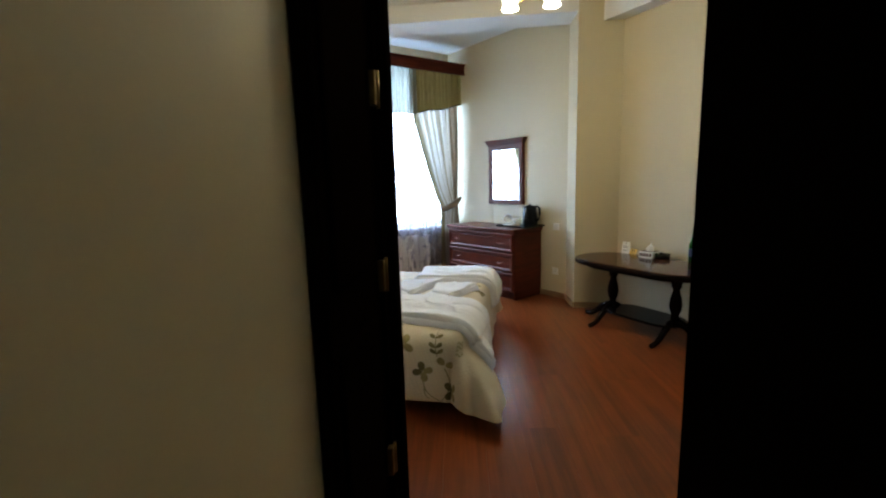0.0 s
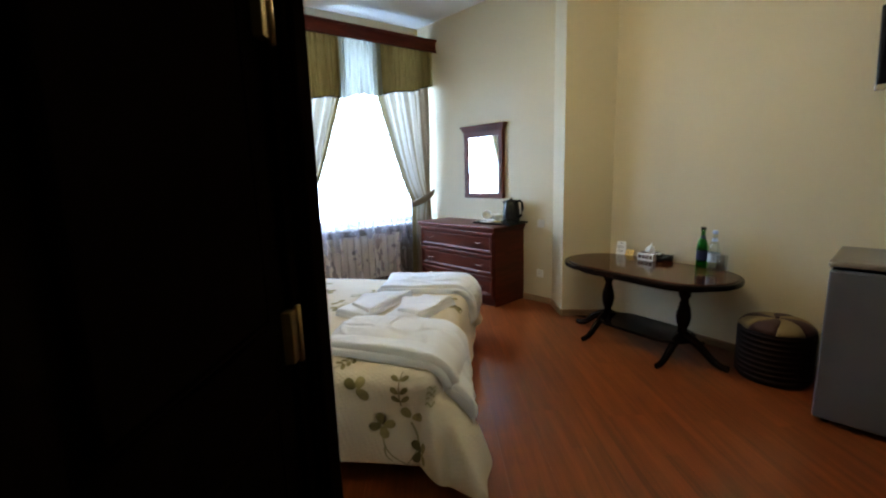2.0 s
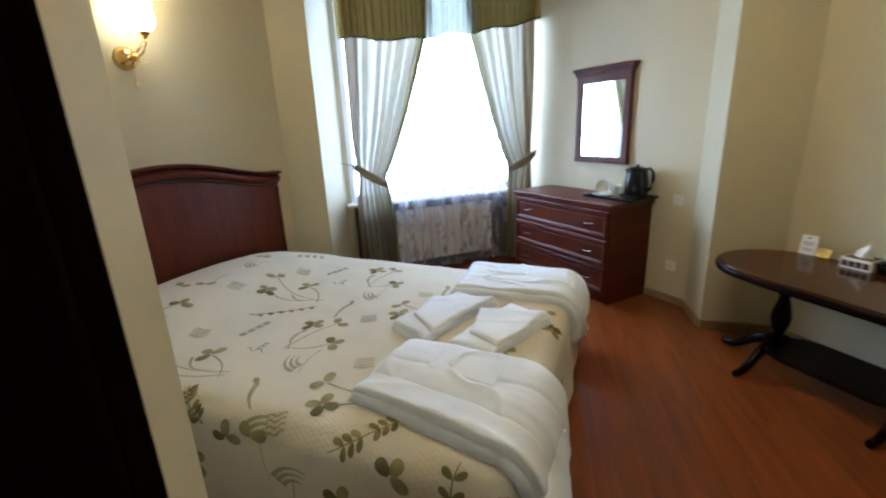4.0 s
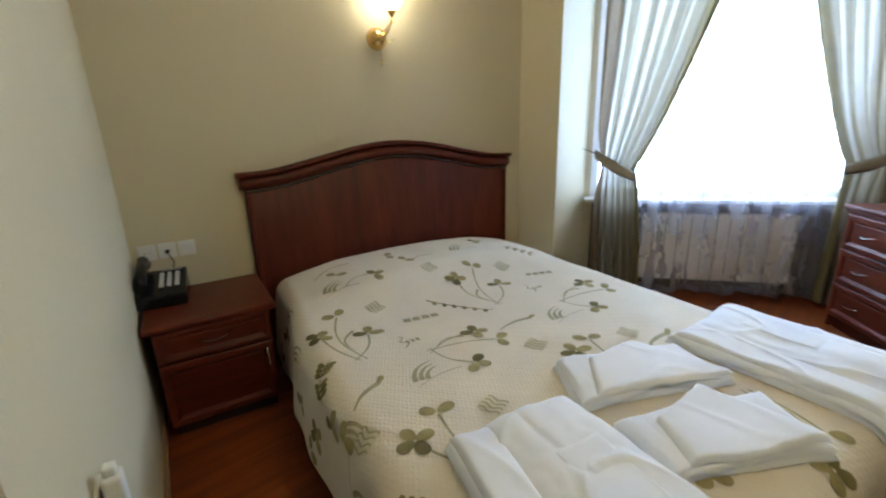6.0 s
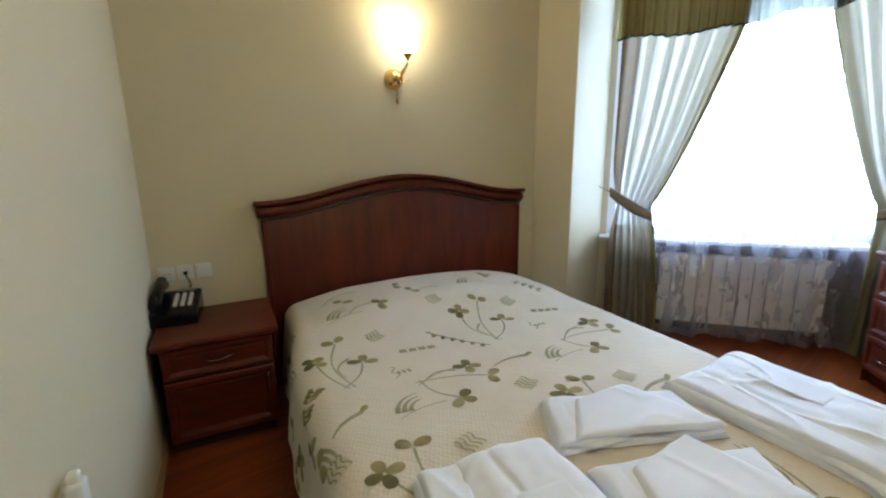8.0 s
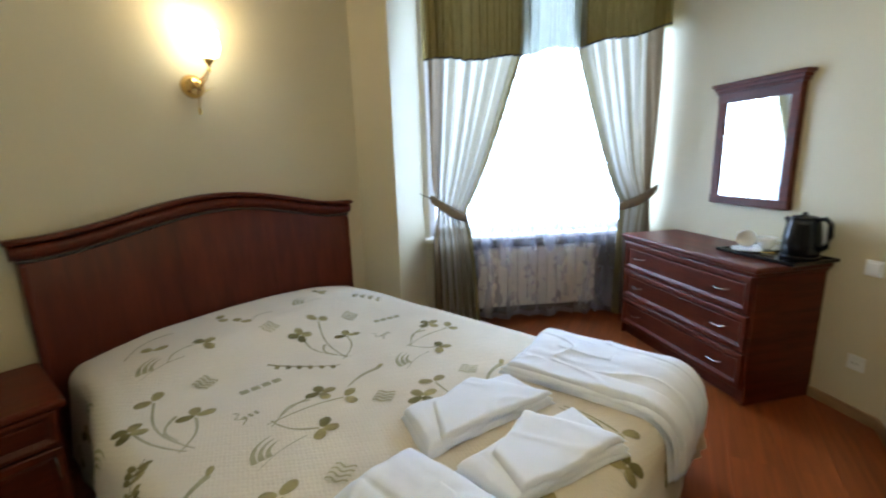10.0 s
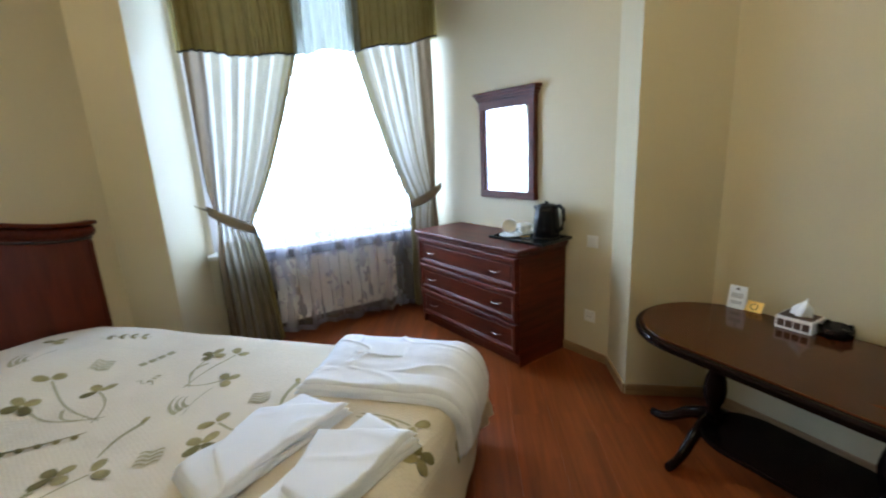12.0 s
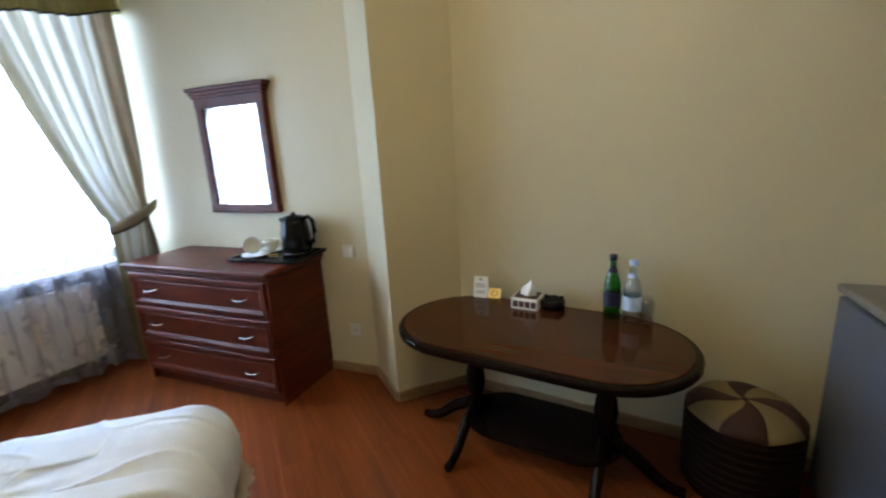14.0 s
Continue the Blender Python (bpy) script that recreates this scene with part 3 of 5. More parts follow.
valance(0.02, 0.70, 1.965, 1.985, VALANCE, 13, True, CY - 0.085)
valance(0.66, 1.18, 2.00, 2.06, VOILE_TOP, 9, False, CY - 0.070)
valance(1.12, 1.80, 2.045, 2.19, VALANCE, 13, True, CY - 0.085)
for x in (0.02, 1.80):
    part("return", bm_grid(lambda u, v: (x + 0.006 * math.sin(9 * u), CY - 0.085 + 0.14 * u, 2.60 - v * (0.62 if x < 1 else 0.41)), 8, 8), VALANCE, val)

b = bm_box(-0.02, CY - 0.125, 2.545, 1.83, CY - 0.105, 2.655, 0.004)
bm_box(-0.03, CY - 0.135, 2.645, 1.84, CY + 0.06, 2.668, 0.004, 2, b)
bm_box(-0.025, CY - 0.130, 2.538, 1.835, CY - 0.10, 2.556, 0.004, 2, b)
for x in (-0.02, 1.81):
    bm_box(x, CY - 0.11, 2.55, x + 0.02, CY + 0.19, 2.65, 0.003, 2, b)
solid("curtain_cornice", b, MAHOGANY_LONG, WM, "red-brown wooden curtain cornice above the window", "cornice")

rad = thing("radiator", WM, "white sectional radiator under the window sill", "radiator")
for i in range(12):
    x = 0.40 + i * 0.082
    b = bm_box(x + 0.003, -0.110, 0.11, x + 0.079, -0.098, 0.596, 0.005)
    bm_box(x + 0.032, -0.10, 0.12, x + 0.050, -0.03, 0.585, 0.004, 2, b)
    bm_box(x + 0.003, -0.10, 0.555, x + 0.079, -0.03, 0.592, 0.006, 2, b)
    part("section", b, RADIATOR, rad)
for z in (0.13, 0.57):
    part("header_pipe", bm_tube([(0.36, -0.065, z), (1.44, -0.065, z)], 0.016, 10), RADIATOR, rad)
for x in (0.37, 1.42):
    part("supply_pipe", bm_tube([(x, -0.065, 0.57 if x < 1 else 0.13), (x, -0.065, 0.0)], 0.012, 8), RADIATOR, rad)

# ---- bed ----
BA0, BA1, BB0, BB1, BTOP, BR, BDROP = -1.615, 0.415, 2.265, 3.725, 0.455, 0.09, 0.435


def spread(a, b):
    """The place on the spread of a point given on the flat cloth."""
    t = min(1, max(0, (-0.95 - a) / 0.35))
    pa, pb = min(a, BA1), min(max(b, BB0 + 0.06 * t), BB1)
    oa, ob = a - pa, b - pb
    hump = 0.085 * t * t * (3 - 2 * t)
    across = (pb - (BB0 + BB1) / 2) / ((BB1 - BB0) / 2)
    top = BTOP + hump * (1 - 0.80 * abs(across) ** 3) + 0.010 * math.sin(3.1 * a + 1.3) * math.sin(2.7 * b) + 0.004 * noise.noise((a * 6, b * 6, 0))
    o = max(abs(oa), abs(ob))
    if o < 1e-6:
        return Vector((a, b, top))
    d = Vector((oa, ob)).normalized()
    corner = min(abs(oa), abs(ob)) / o
    along = pb + ob * 0.6 if abs(oa) > abs(ob) else pa + oa * 0.6
    arc = BR * math.pi / 2
    if o < arc:
        th = o / BR
        out, drop = BR * math.sin(th), BR * (1 - math.cos(th))
    else:
        k = o - arc
        wave = 0.5 + 0.5 * math.sin(13 * along + 3 * corner * 3 + 1.0) * math.cos(5 * along)
        out = BR + k * (0.06 + 0.17 * wave * (0.5 + corner)) + k * (0.37 if ob < 0 else 0.16) * corner ** 1.1
        if oa > 0:
            near = min(1.0, max(0.0, (2.75 - pb) / 0.5))
            out += 0.17 * (1 - math.exp(-k / 0.12)) * near * near * d.x
        drop = BR + k * (0.93 - 0.04 * wave + (0.07 * corner if ob < 0 else 0.0))
    return Vector((pa + d.x * out, pb + d.y * out, max(0.03, top - drop)))


def normal_at(a, b):
    e = 0.006
    n = (spread(a + e, b) - spread(a - e, b)).cross(spread(a, b + e) - spread(a, b - e))
    return n.normalized()


bed = thing("bed", pose(0, 0, 0), "double bed with a carved dark red headboard against the wall", "bed")
part("bed_base", bm_box(-1.60, 2.27, 0.06, 0.41, 3.72, 0.26, 0.01), BASEDARK, bed)
part("mattress", bm_box(-1.60, 2.265, 0.26, 0.42, 3.725, 0.425, 0.05, 3), PAPER, bed)
for x in (-1.5, 0.31):
    for y in (2.36, 3.63):
        part("leg", bm_lathe([(0.03, 0), (0.035, 0.06)], 12, None, (x, y, 0)), BASEDARK, bed)


def board_top(k):
    """Height of the headboard's top along its width, k from -1 to 1."""
    return 1.050 + 0.120 * (0.5 + 0.5 * math.cos(math.pi * min(1.0, abs(k) / 0.94))) ** 0.9


def board(y0, y1, x0, x1, lo, up, bevel=0.006, n=60):
    b = bmesh.new()
    cy, hw = (y0 + y1) / 2, (y1 - y0) / 2
    cols = []
    for i in range(n + 1):
        k = -1 + 2 * i / n
        zl, zh = lo(k), up(k)
        cols.append([b.verts.new((x, cy + k * hw, z)) for x, z in ((x0, zl), (x1 - bevel, zl), (x1, zl + bevel), (x1, zh - bevel), (x1 - bevel, zh), (x0, zh))])
    for p, q in zip(cols, cols[1:]):
        for j in range(6):
            b.faces.new((p[j], q[j], q[(j + 1) % 6], p[(j + 1) % 6])).smooth = True
    b.faces.new(cols[0])
    b.faces.new(cols[-1][::-1])
    bmesh.ops.recalc_face_normals(b, faces=b.faces)
    return b


hb = part("headboard", board(2.172, 3.838, -1.695, -1.655, lambda k: 0.0, lambda k: board_top(k) - 0.02), HEADBOARD, bed)
part("cap_rail", board(2.14, 3.87, -1.695, -1.628, lambda k: board_top(k) - 0.022, board_top), MAHOGANY_LONG, hb)
part("cap_moulding", board(2.152, 3.858, -1.695, -1.636, lambda k: board_top(k) - 0.085, lambda k: board_top(k) - 0.022, 0.02), MAHOGANY_LONG, hb)
part("bead", board(2.168, 3.842, -1.695, -1.648, lambda k: board_top(k) - 0.100, lambda k: board_top(k) - 0.086, 0.004), BASEDARK, hb)
for y in (2.172, 3.816):
    part("stile", bm_box(-1.694, y, 0.0, -1.646, y + 0.024, 0.94, 0.005), HEADBOARD, hb)

bs = thing("bedspread", pose(0, 0, 0), "cream quilted bedspread with olive clover print on the bed", "bedspread")
part("cloth", bm_grid(lambda u, v: spread(BA0 + u * (BA1 + BDROP - BA0), BB0 - BDROP + v * (BB1 - BB0 + 2 * BDROP)), 112, 104), SPREAD, bs)


def on_cloth(a, b, lift=0.0025):
    return spread(a, b) + normal_at(a, b) * lift


def patch(bm, outline, lift=0.0025):
    """A flat printed shape laid on the cloth; outline in cloth coordinates."""
    ca, cb = sum(p[0] for p in outline) / len(outline), sum(p[1] for p in outline) / len(outline)
    mid = bm.verts.new(on_cloth(ca, cb, lift + 0.001))
    half = [bm.verts.new(on_cloth((p[0] + ca) / 2, (p[1] + cb) / 2, lift + 0.001)) for p in outline]
    rim = [bm.verts.new(on_cloth(*p, lift)) for p in outline]
    n = len(outline)
    for i in range(n):
        j = (i + 1) % n
        bm.faces.new((mid, half[i], half[j])).smooth = True
        bm.faces.new((half[i], rim[i], rim[j], half[j])).smooth = True


def stroke(bm, pts, w0, w1=None, lift=0.002):
    """A printed line along pts, tapering from w0 to w1."""
    w1 = w0 if w1 is None else w1
    prev = None
    n = len(pts)
    for i, p in enumerate(pts):
        q0, q1 = Vector(pts[max(i - 1, 0)]), Vector(pts[min(i + 1, n - 1)])
        d = (q1 - q0).normalized()
        s = Vector((-d.y, d.x)) * (w0 + (w1 - w0) * i / (n - 1)) / 2
        pair = [bm.verts.new(on_cloth(p[0] + e * s.x, p[1] + e * s.y, lift)) for e in (-1, 1)]
        if prev:
            bm.faces.new((prev[0], pair[0], pair[1], prev[1])).smooth = True
        prev = pair


def petal(bm, a, b, ang, length, width):
    c, s = math.cos(ang), math.sin(ang)
    pts = []
    for i in range(12):
        th = 2 * math.pi * i / 12
        x = length * (0.5 - 0.5 * math.cos(th)) * 0.96 + 0.003
        y = width / 2 * math.sin(th) * (0.75 + 0.35 * (x / length))
        pts.append((a + x * c - y * s, b + x * s + y * c))
    patch(bm, pts)


def curve(p, q, bend, n=9):
    p, q = Vector(p), Vector(q)
    d = q - p
    o = Vector((-d.y, d.x)) * bend
    return [tuple(p + d * (i / n) + o * math.sin(math.pi * i / n)) for i in range(n + 1)]


def finish(bm, name, mat, label=""):
    bmesh.ops.recalc_face_normals(bm, faces=bm.faces)
    part(name, bm, mat, bs, label)


rng = random.Random(4)


def clover(a, b, ang, n=3, size=0.060):
    bm = bmesh.new()
    for i in range(n):
        petal(bm, a, b, ang + (i - (n - 1) / 2) * (1.55 if n > 2 else 2.2), size * rng.uniform(0.9, 1.1), size * 0.72)
    finish(bm, "clover_print", MOTIF, "olive clover leaf print")


def stem(p, q, bend):
    bm = bmesh.new()
    stroke(bm, curve(p, q, bend), 0.005, 0.009)
    finish(bm, "stem_print", MOTIF_PALE)


def branch(p, q, pairs=5):
    bm = bmesh.new()
    pts = curve(p, q, 0.08)
    stroke(bm, pts, 0.006, 0.003)
    d = Vector(q) - Vector(p)
    ang = math.atan2(d.y, d.x)
    for i in range(pairs):
        c = pts[1 + i * (len(pts) - 2) // pairs]
        for e in (-1, 1):
            petal(bm, c[0], c[1], ang + e * 1.0, 0.042, 0.022)
    finish(bm, "branch_print", MOTIF, "olive leafy branch print")


def bars(p, q, n=4):
    bm = bmesh.new()
    d = (Vector(q) - Vector(p))
    s = Vector((-d.y, d.x)).normalized() * 0.017
    for i in range(n):
        c0, c1 = Vector(p) + d * (i / n), Vector(p) + d * ((i + 0.78) / n)
        patch(bm, [tuple(c0 - s), tuple(c1 - s), tuple(c1 + s), tuple(c0 + s)])
    finish(bm, "bars_print", MOTIF_PALE)


def arcs(a, b, ang):
    bm = bmesh.new()
    for i in range(3):
        r = 0.06 + 0.022 * i
        stroke(bm, [(a + r * math.cos(ang + t * 0.16), b + r * math.sin(ang + t * 0.16)) for t in range(10)], 0.003, 0.020)
    stroke(bm, curve((a + 0.02, b - 0.11), (a - 0.01, b + 0.07), 0.08), 0.002, 0.005)
    finish(bm, "arcs_print", MOTIF_PALE)


def waves(a, b, ang):
    bm = bmesh.new()
    c, s = math.cos(ang), math.sin(ang)
    for i in range(4):
        line = [(-0.035 + 0.007 * t, (i - 1.5) * 0.019 + 0.006 * math.sin(t * 0.9)) for t in range(11)]
        stroke(bm, [(a + x * c - y * s, b + x * s + y * c) for x, y in line], 0.006, lift=0.0042)
    finish(bm, "waves_print", MOTIF_PALE)
    bm = bmesh.new()
    patch(bm, [(a + x * c - y * s, b + x * s + y * c) for x, y in ((-0.036, -0.034), (0.0, -0.040), (0.036, -0.032), (0.040, 0.0), (0.034, 0.036), (0.0, 0.040), (-0.034, 0.034), (-0.041, 0.0))], 0.0018)
    finish(bm, "square_print", MOTIF_FAINT)


def spray(base, *leaves):
    """Clovers (a, b, leaf count) on thin stems that rise from one base."""
    for k, (a, b, n) in enumerate(leaves):
        ang = math.atan2(b - base[1], a - base[0])
        clover(a, b, ang + (0.4, -0.3, 0.2)[k % 3], n)
        foot = (base[0] - 0.022 * (k - 1) * math.sin(ang), base[1] + 0.022 * (k - 1) * math.cos(ang))
        stem(foot, (a - 0.01 * math.cos(ang), b - 0.01 * math.sin(ang)), (0.12, 0.06, -0.12)[k % 3])
    # one loose blade beside the stems
    bm = bmesh.new()
    a, b, n = leaves[0]
    stroke(bm, curve((base[0] * 0.8 + a * 0.2, base[1] * 0.8 + b * 0.2), (base[0] * 0.4 + a * 0.6, base[1] * 0.4 + b * 0.6 + 0.035), 0.22), 0.003, 0.013)
    finish(bm, "blade_print", MOTIF_PALE)


def fishbone(p, q, n=6):
    """A straight stalk with rounded leaves along one side."""
    bm = bmesh.new()
    d = Vector(q) - Vector(p)
    stroke(bm, curve(p, q, -0.04), 0.012, 0.005)
    ang = math.atan2(d.y, d.x)
    for i in range(n):
        c = Vector(p) + d * ((i + 0.8) / (n + 0.6))
        petal(bm, c.x, c.y, ang - 1.0, 0.046 * (1 - 0.05 * i), 0.023)
    finish(bm, "fishbone_print", MOTIF, "olive stalk print with rounded leaves")


def swash(p, q):
    """A dry brush stroke that ends in a leaf."""
    bm = bmesh.new()
    stroke(bm, curve(p, q, 0.10), 0.006, 0.022)
    finish(bm, "brush_print", MOTIF_PALE)
    bm = bmesh.new()
    d = Vector(q) - Vector(p)
    petal(bm, q[0] - d.x * 0.05, q[1] - d.y * 0.05, math.atan2(d.y, d.x) + 0.3, 0.045, 0.024)
    finish(bm, "leaf_print", MOTIF)


def squiggle(a, b):
    bm = bmesh.new()
    stroke(bm, [(a - 0.05 + 0.010 * t, b + 0.012 * math.sin(t * 1.1)) for t in range(11)], 0.006, lift=0.002)
    for k in range(3):
        patch(bm, [(a + 0.012 + x, b + 0.012 + 0.021 * k + y) for x, y in ((-0.012, -0.007), (0.014, -0.005), (0.012, 0.007), (-0.014, 0.005))], 0.003)
    finish(bm, "squiggle_print", MOTIF_PALE)


spray((-0.744, 3.059), (-1.089, 3.042, 4), (-1.147, 3.186, 2), (-0.947, 3.217, 3))
spray((-0.633, 2.344), (-1.033, 2.381, 2), (-0.886, 2.264, 4), (-0.820, 2.445, 3))
spray((-0.560, 2.570), (-0.589, 2.805, 4), (-0.484, 2.842, 2), (-0.391, 2.669, 3))
spray((-0.600, 3.290), (-0.691, 3.556, 4), (-0.583, 3.586, 2), (-0.470, 3.370, 3))
spray((0.020, 3.060), (-0.244, 3.003, 4), (-0.280, 3.108, 2))
spray((0.015, 2.420), (-0.167, 2.312, 4), (-0.234, 2.419, 2))
spray((0.200, 3.240), (0.455, 3.086, 4), (0.400, 3.205, 2))
for c in ((-1.269, 2.666, 1.8, 3), (-1.477, 2.828, 1.4, 2), (-1.364, 2.883, 2.0, 2), (-1.480, 3.430, 1.5, 3), (-1.400, 2.500, 2.4, 2), (0.300, 2.820, 0.4, 3)):
    clover(*c)
for p, q in (((-1.225, 2.50), (-1.285, 2.655)), ((-1.34, 2.93), (-1.37, 3.06)), ((-1.42, 2.40), (-1.50, 2.62))):
    stem(p, q, 0.2)
fishbone((-0.983, 2.805), (-0.714, 2.995))
branch((-0.560, 2.140), (-0.700, 2.255), 6)
branch((0.120, 2.340), (-0.060, 2.170), 6)
branch((-1.300, 3.520), (-1.130, 3.640), 4)
for p, q in (((-0.842, 2.614), (-0.819, 2.781)), ((-0.963, 3.416), (-0.905, 3.560))):
    bars(p, q)
for a, b in ((-1.215, 2.500), (-0.390, 2.545), (-0.466, 3.238), (-1.344, 3.295), (-0.02, 3.60)):
    arcs(a, b, 3.15)
for a, b, g in ((-1.027, 2.561, 0.4), (-1.091, 3.350, 0.4), (-0.167, 2.570, 0.4), (-0.230, 3.272, 0.4), (-0.364, 2.922, 0.5), (-1.214, 2.953, 0.3), (-0.270, 2.205, 0.4)):
    waves(a, b, g)
swash((-0.542, 2.898), (-0.556, 3.073))
swash((-0.389, 2.225), (-0.469, 2.341))
swash((-0.080, 3.178), (-0.147, 3.405))
squiggle(-0.672, 2.530)
squiggle(-0.802, 3.300)
# prints on the hanging side towards the corridor and on the foot
E0 = BB0 - 0.09
for a, z, g, n in ((0.26, 0.25, 1.0, 4), (0.38, 0.29, 1.2, 2), (0.43, 0.14, 1.6, 4), (0.15, 0.40, 1.0, 3), (-0.46, 0.36, 1.6, 3), (-0.35, 0.39, 1.4, 2), (-1.10, 0.24, 1.4, 3), (-0.85, 0.20, 1.2, 3)):
    clover(a, E0 - (0.42 - z), g, n)
stem((0.36, E0 - 0.34), (0.26, E0 - 0.19), 0.2)
stem((0.36, E0 - 0.34), (0.38, E0 - 0.15), -0.2)
stem((0.30, E0 - 0.33), (0.27, E0 - 0.26), 0.2)
waves(0.49, E0 - 0.04, 0.0)
for a, o, g, n in ((-0.62, 0.20, 1.5, 4), (-0.02, 0.16, 1.2, 3), (-1.32, 0.12, 1.8, 3), (-1.42, 0.26, 1.0, 2), (-0.66, 0.30, 0.8, 2), (-0.12, 0.30, 1.9, 3)):
    clover(a, E0 - o, g, n, 0.064)
for a, o in ((-1.22, 0.05), (-0.90, 0.10), (-0.30, 0.06), (-0.18, 0.20)):
    arcs(a, E0 - o, 1.2)
branch((0.34, E0 - 0.08), (0.34, E0 + 0.06), 3)
for b, o, g in ((3.35, 0.22, 0.0), (2.95, 0.27, 3.0), (2.60, 0.20, 0.5), (2.35, 0.30, 1.0)):
    clover(BA1 + o, b, g, 4)


def pad(quad, thick, folds, seed, inset=0.0, base=0.004, nu=44, nv=34, ripple=0.004, rise=0.0, creases=(), crisp=0.30):
    """Folded cloth lying on the spread over a four-cornered patch, rounded at its rim; rise swells it towards the far side, creases are ridges (start, slope, width, height) across it."""
    A, B, C, D = [Vector(p) for p in quad]
    mid = (A + B + C + D) / 4
    A, B, C, D = [p + (mid - p) * inset for p in (A, B, C, D)]

    def fn(u, v):
        p = (A * (1 - u) + D * u) * (1 - v) + (B * (1 - u) + C * u) * v
        wob = 0.012 * noise.noise((p.x * 5, p.y * 5, seed)) + 0.004 * noise.noise((p.x * 17, p.y * 17, seed))
        p = p + Vector((wob, -wob))
        e = max(0.0, (1 - abs(2 * u - 1) ** 14) * (1 - abs(2 * v - 1) ** 12))
        h = base + thick * e ** crisp * (0.94 + 0.06 * math.sin(folds * v * math.pi + 2.2 * u + seed))
        h += rise * e ** 0.6 * math.sin(math.pi * min(1.0, 0.12 + 0.62 * v)) ** 2 * (1 - 0.45 * u)
        for v0, slope, w, amp in creases:
            line = v0 + slope * u + 0.03 * math.sin(4 * u + seed + 9 * v0)
            h += amp * e ** 0.5 * math.exp(-((v - line) / w) ** 2) * (0.6 + 0.4 * math.sin(3.1 * u + 20 * v0))
        soft = noise.noise((p.x * 4.2, p.y * 4.2, seed + 3))
        crease = max(0.0, 0.16 - abs(noise.noise((p.x * 3.4 + p.y * 1.6, p.y * 5.0 - p.x * 1.2, seed + 9)))) / 0.16
        h += ripple * (soft + 0.55 * crease * crease + 0.10 * noise.noise((p.x * 26, p.y * 26, seed))) * e
        return spread(p.x, p.y) + normal_at(p.x, p.y) * max(h, 0.002)

    return bm_grid(fn, nu, nv)


def robe(name_seed, quad, body, sleeve, pocket, creases):
    th = thing("bathrobe", pose(0, 0, 0), "folded white terry bathrobe lying across the bedspread", "bathrobe", "folded bathrobes on the bed")
    part("lower_fold", pad(quad, 0.022, 2.0, name_seed, 0.0, 0.004, 60, 44, 0.006, crisp=0.22), TERRY, th)
    part("middle_fold", pad(quad, 0.018, 2.6, name_seed + 4, 0.018, 0.023, 60, 44, 0.007, crisp=0.22), TERRY, th)
    part("sleeve", pad(sleeve, 0.026, 1.0, name_seed + 2, 0.0, 0.036, 60, 24, 0.010, crisp=0.45), TERRY, th)
    part("upper_fold", pad(body, 0.022, 3.0, name_seed + 7, 0.0, 0.035, 90, 80, 0.017, 0.014, creases, 0.24), TERRY, th)
    part("pocket", pad(pocket, 0.005, 1.0, name_seed + 7, 0.0, 0.066, 24, 24, 0.004, crisp=0.2), TERRY, th)


robe(1.0, [(-0.11, 3.31), (-0.13, 3.78), (0.66, 3.78), (0.68, 3.33)], [(-0.08, 3.40), (-0.12, 3.775), (0.65, 3.775), (0.66, 3.37)], [(-0.09, 3.335), (-0.10, 3.45), (0.64, 3.43), (0.65, 3.345)],
     [(0.02, 3.56), (0.01, 3.70), (0.26, 3.69), (0.26, 3.55)], ((0.30, -0.10, 0.07, 0.005), (0.58, 0.14, 0.05, 0.004), (0.15, 0.28, 0.035, -0.005)))
robe(5.0, [(-0.10, 2.36), (-0.05, 2.73), (0.68, 2.70), (0.68, 2.19)], [(-0.07, 2.46), (-0.045, 2.725), (0.67, 2.695), (0.66, 2.30)], [(-0.095, 2.375), (-0.075, 2.49), (0.64, 2.33), (0.65, 2.21)],
     [(0.11, 2.52), (0.12, 2.66), (0.36, 2.63), (0.36, 2.48)], ((0.20, 0.10, 0.06, 0.005), (0.50, -0.25, 0.06, 0.004), (0.30, 0.40, 0.035, -0.006)))


def towel(seed, quad, flap, bands):
    th = thing("folded_towel", pose(0, 0, 0), "folded white terry towel with woven border on the bedspread", "towel", "folded towels on the bed")
    part("lower_layer", pad(quad, 0.018, 1.0, seed, ripple=0.003, crisp=0.25), TERRY, th)
    part("upper_layer", pad(quad, 0.018, 1.0, seed + 2, 0.035, 0.022, ripple=0.004, crisp=0.25), TERRY, th)
    part("flap", pad(flap, 0.018, 1.0, seed + 4, 0.0, 0.040, ripple=0.007, crisp=0.25), TERRY, th)
    for k in range(3):
        part("border", pad(bands, 0.0010, 1.0, seed, 0.10 * k, 0.0400 + 0.0004 * k, 16, 10, 0.0), TERRY, th, "smooth woven border band")


towel(11.0, [(-0.21, 2.855), (-0.05, 3.30), (0.17, 3.24), (0.0, 2.745)], [(-0.14, 2.94), (-0.135, 3.15), (0.165, 3.235), (0.015, 2.80)], [(-0.175, 2.86), (-0.155, 2.90), (-0.05, 2.85), (-0.06, 2.81)])
towel(23.0, [(0.085, 2.755), (0.24, 3.23), (0.45, 3.13), (0.285, 2.715)], [(0.16, 2.84), (0.125, 3.08), (0.44, 3.125), (0.295, 2.765)], [(0.115, 2.785), (0.135, 2.825), (0.225, 2.79), (0.215, 2.75)])

# ---- dresser and nightstand ----


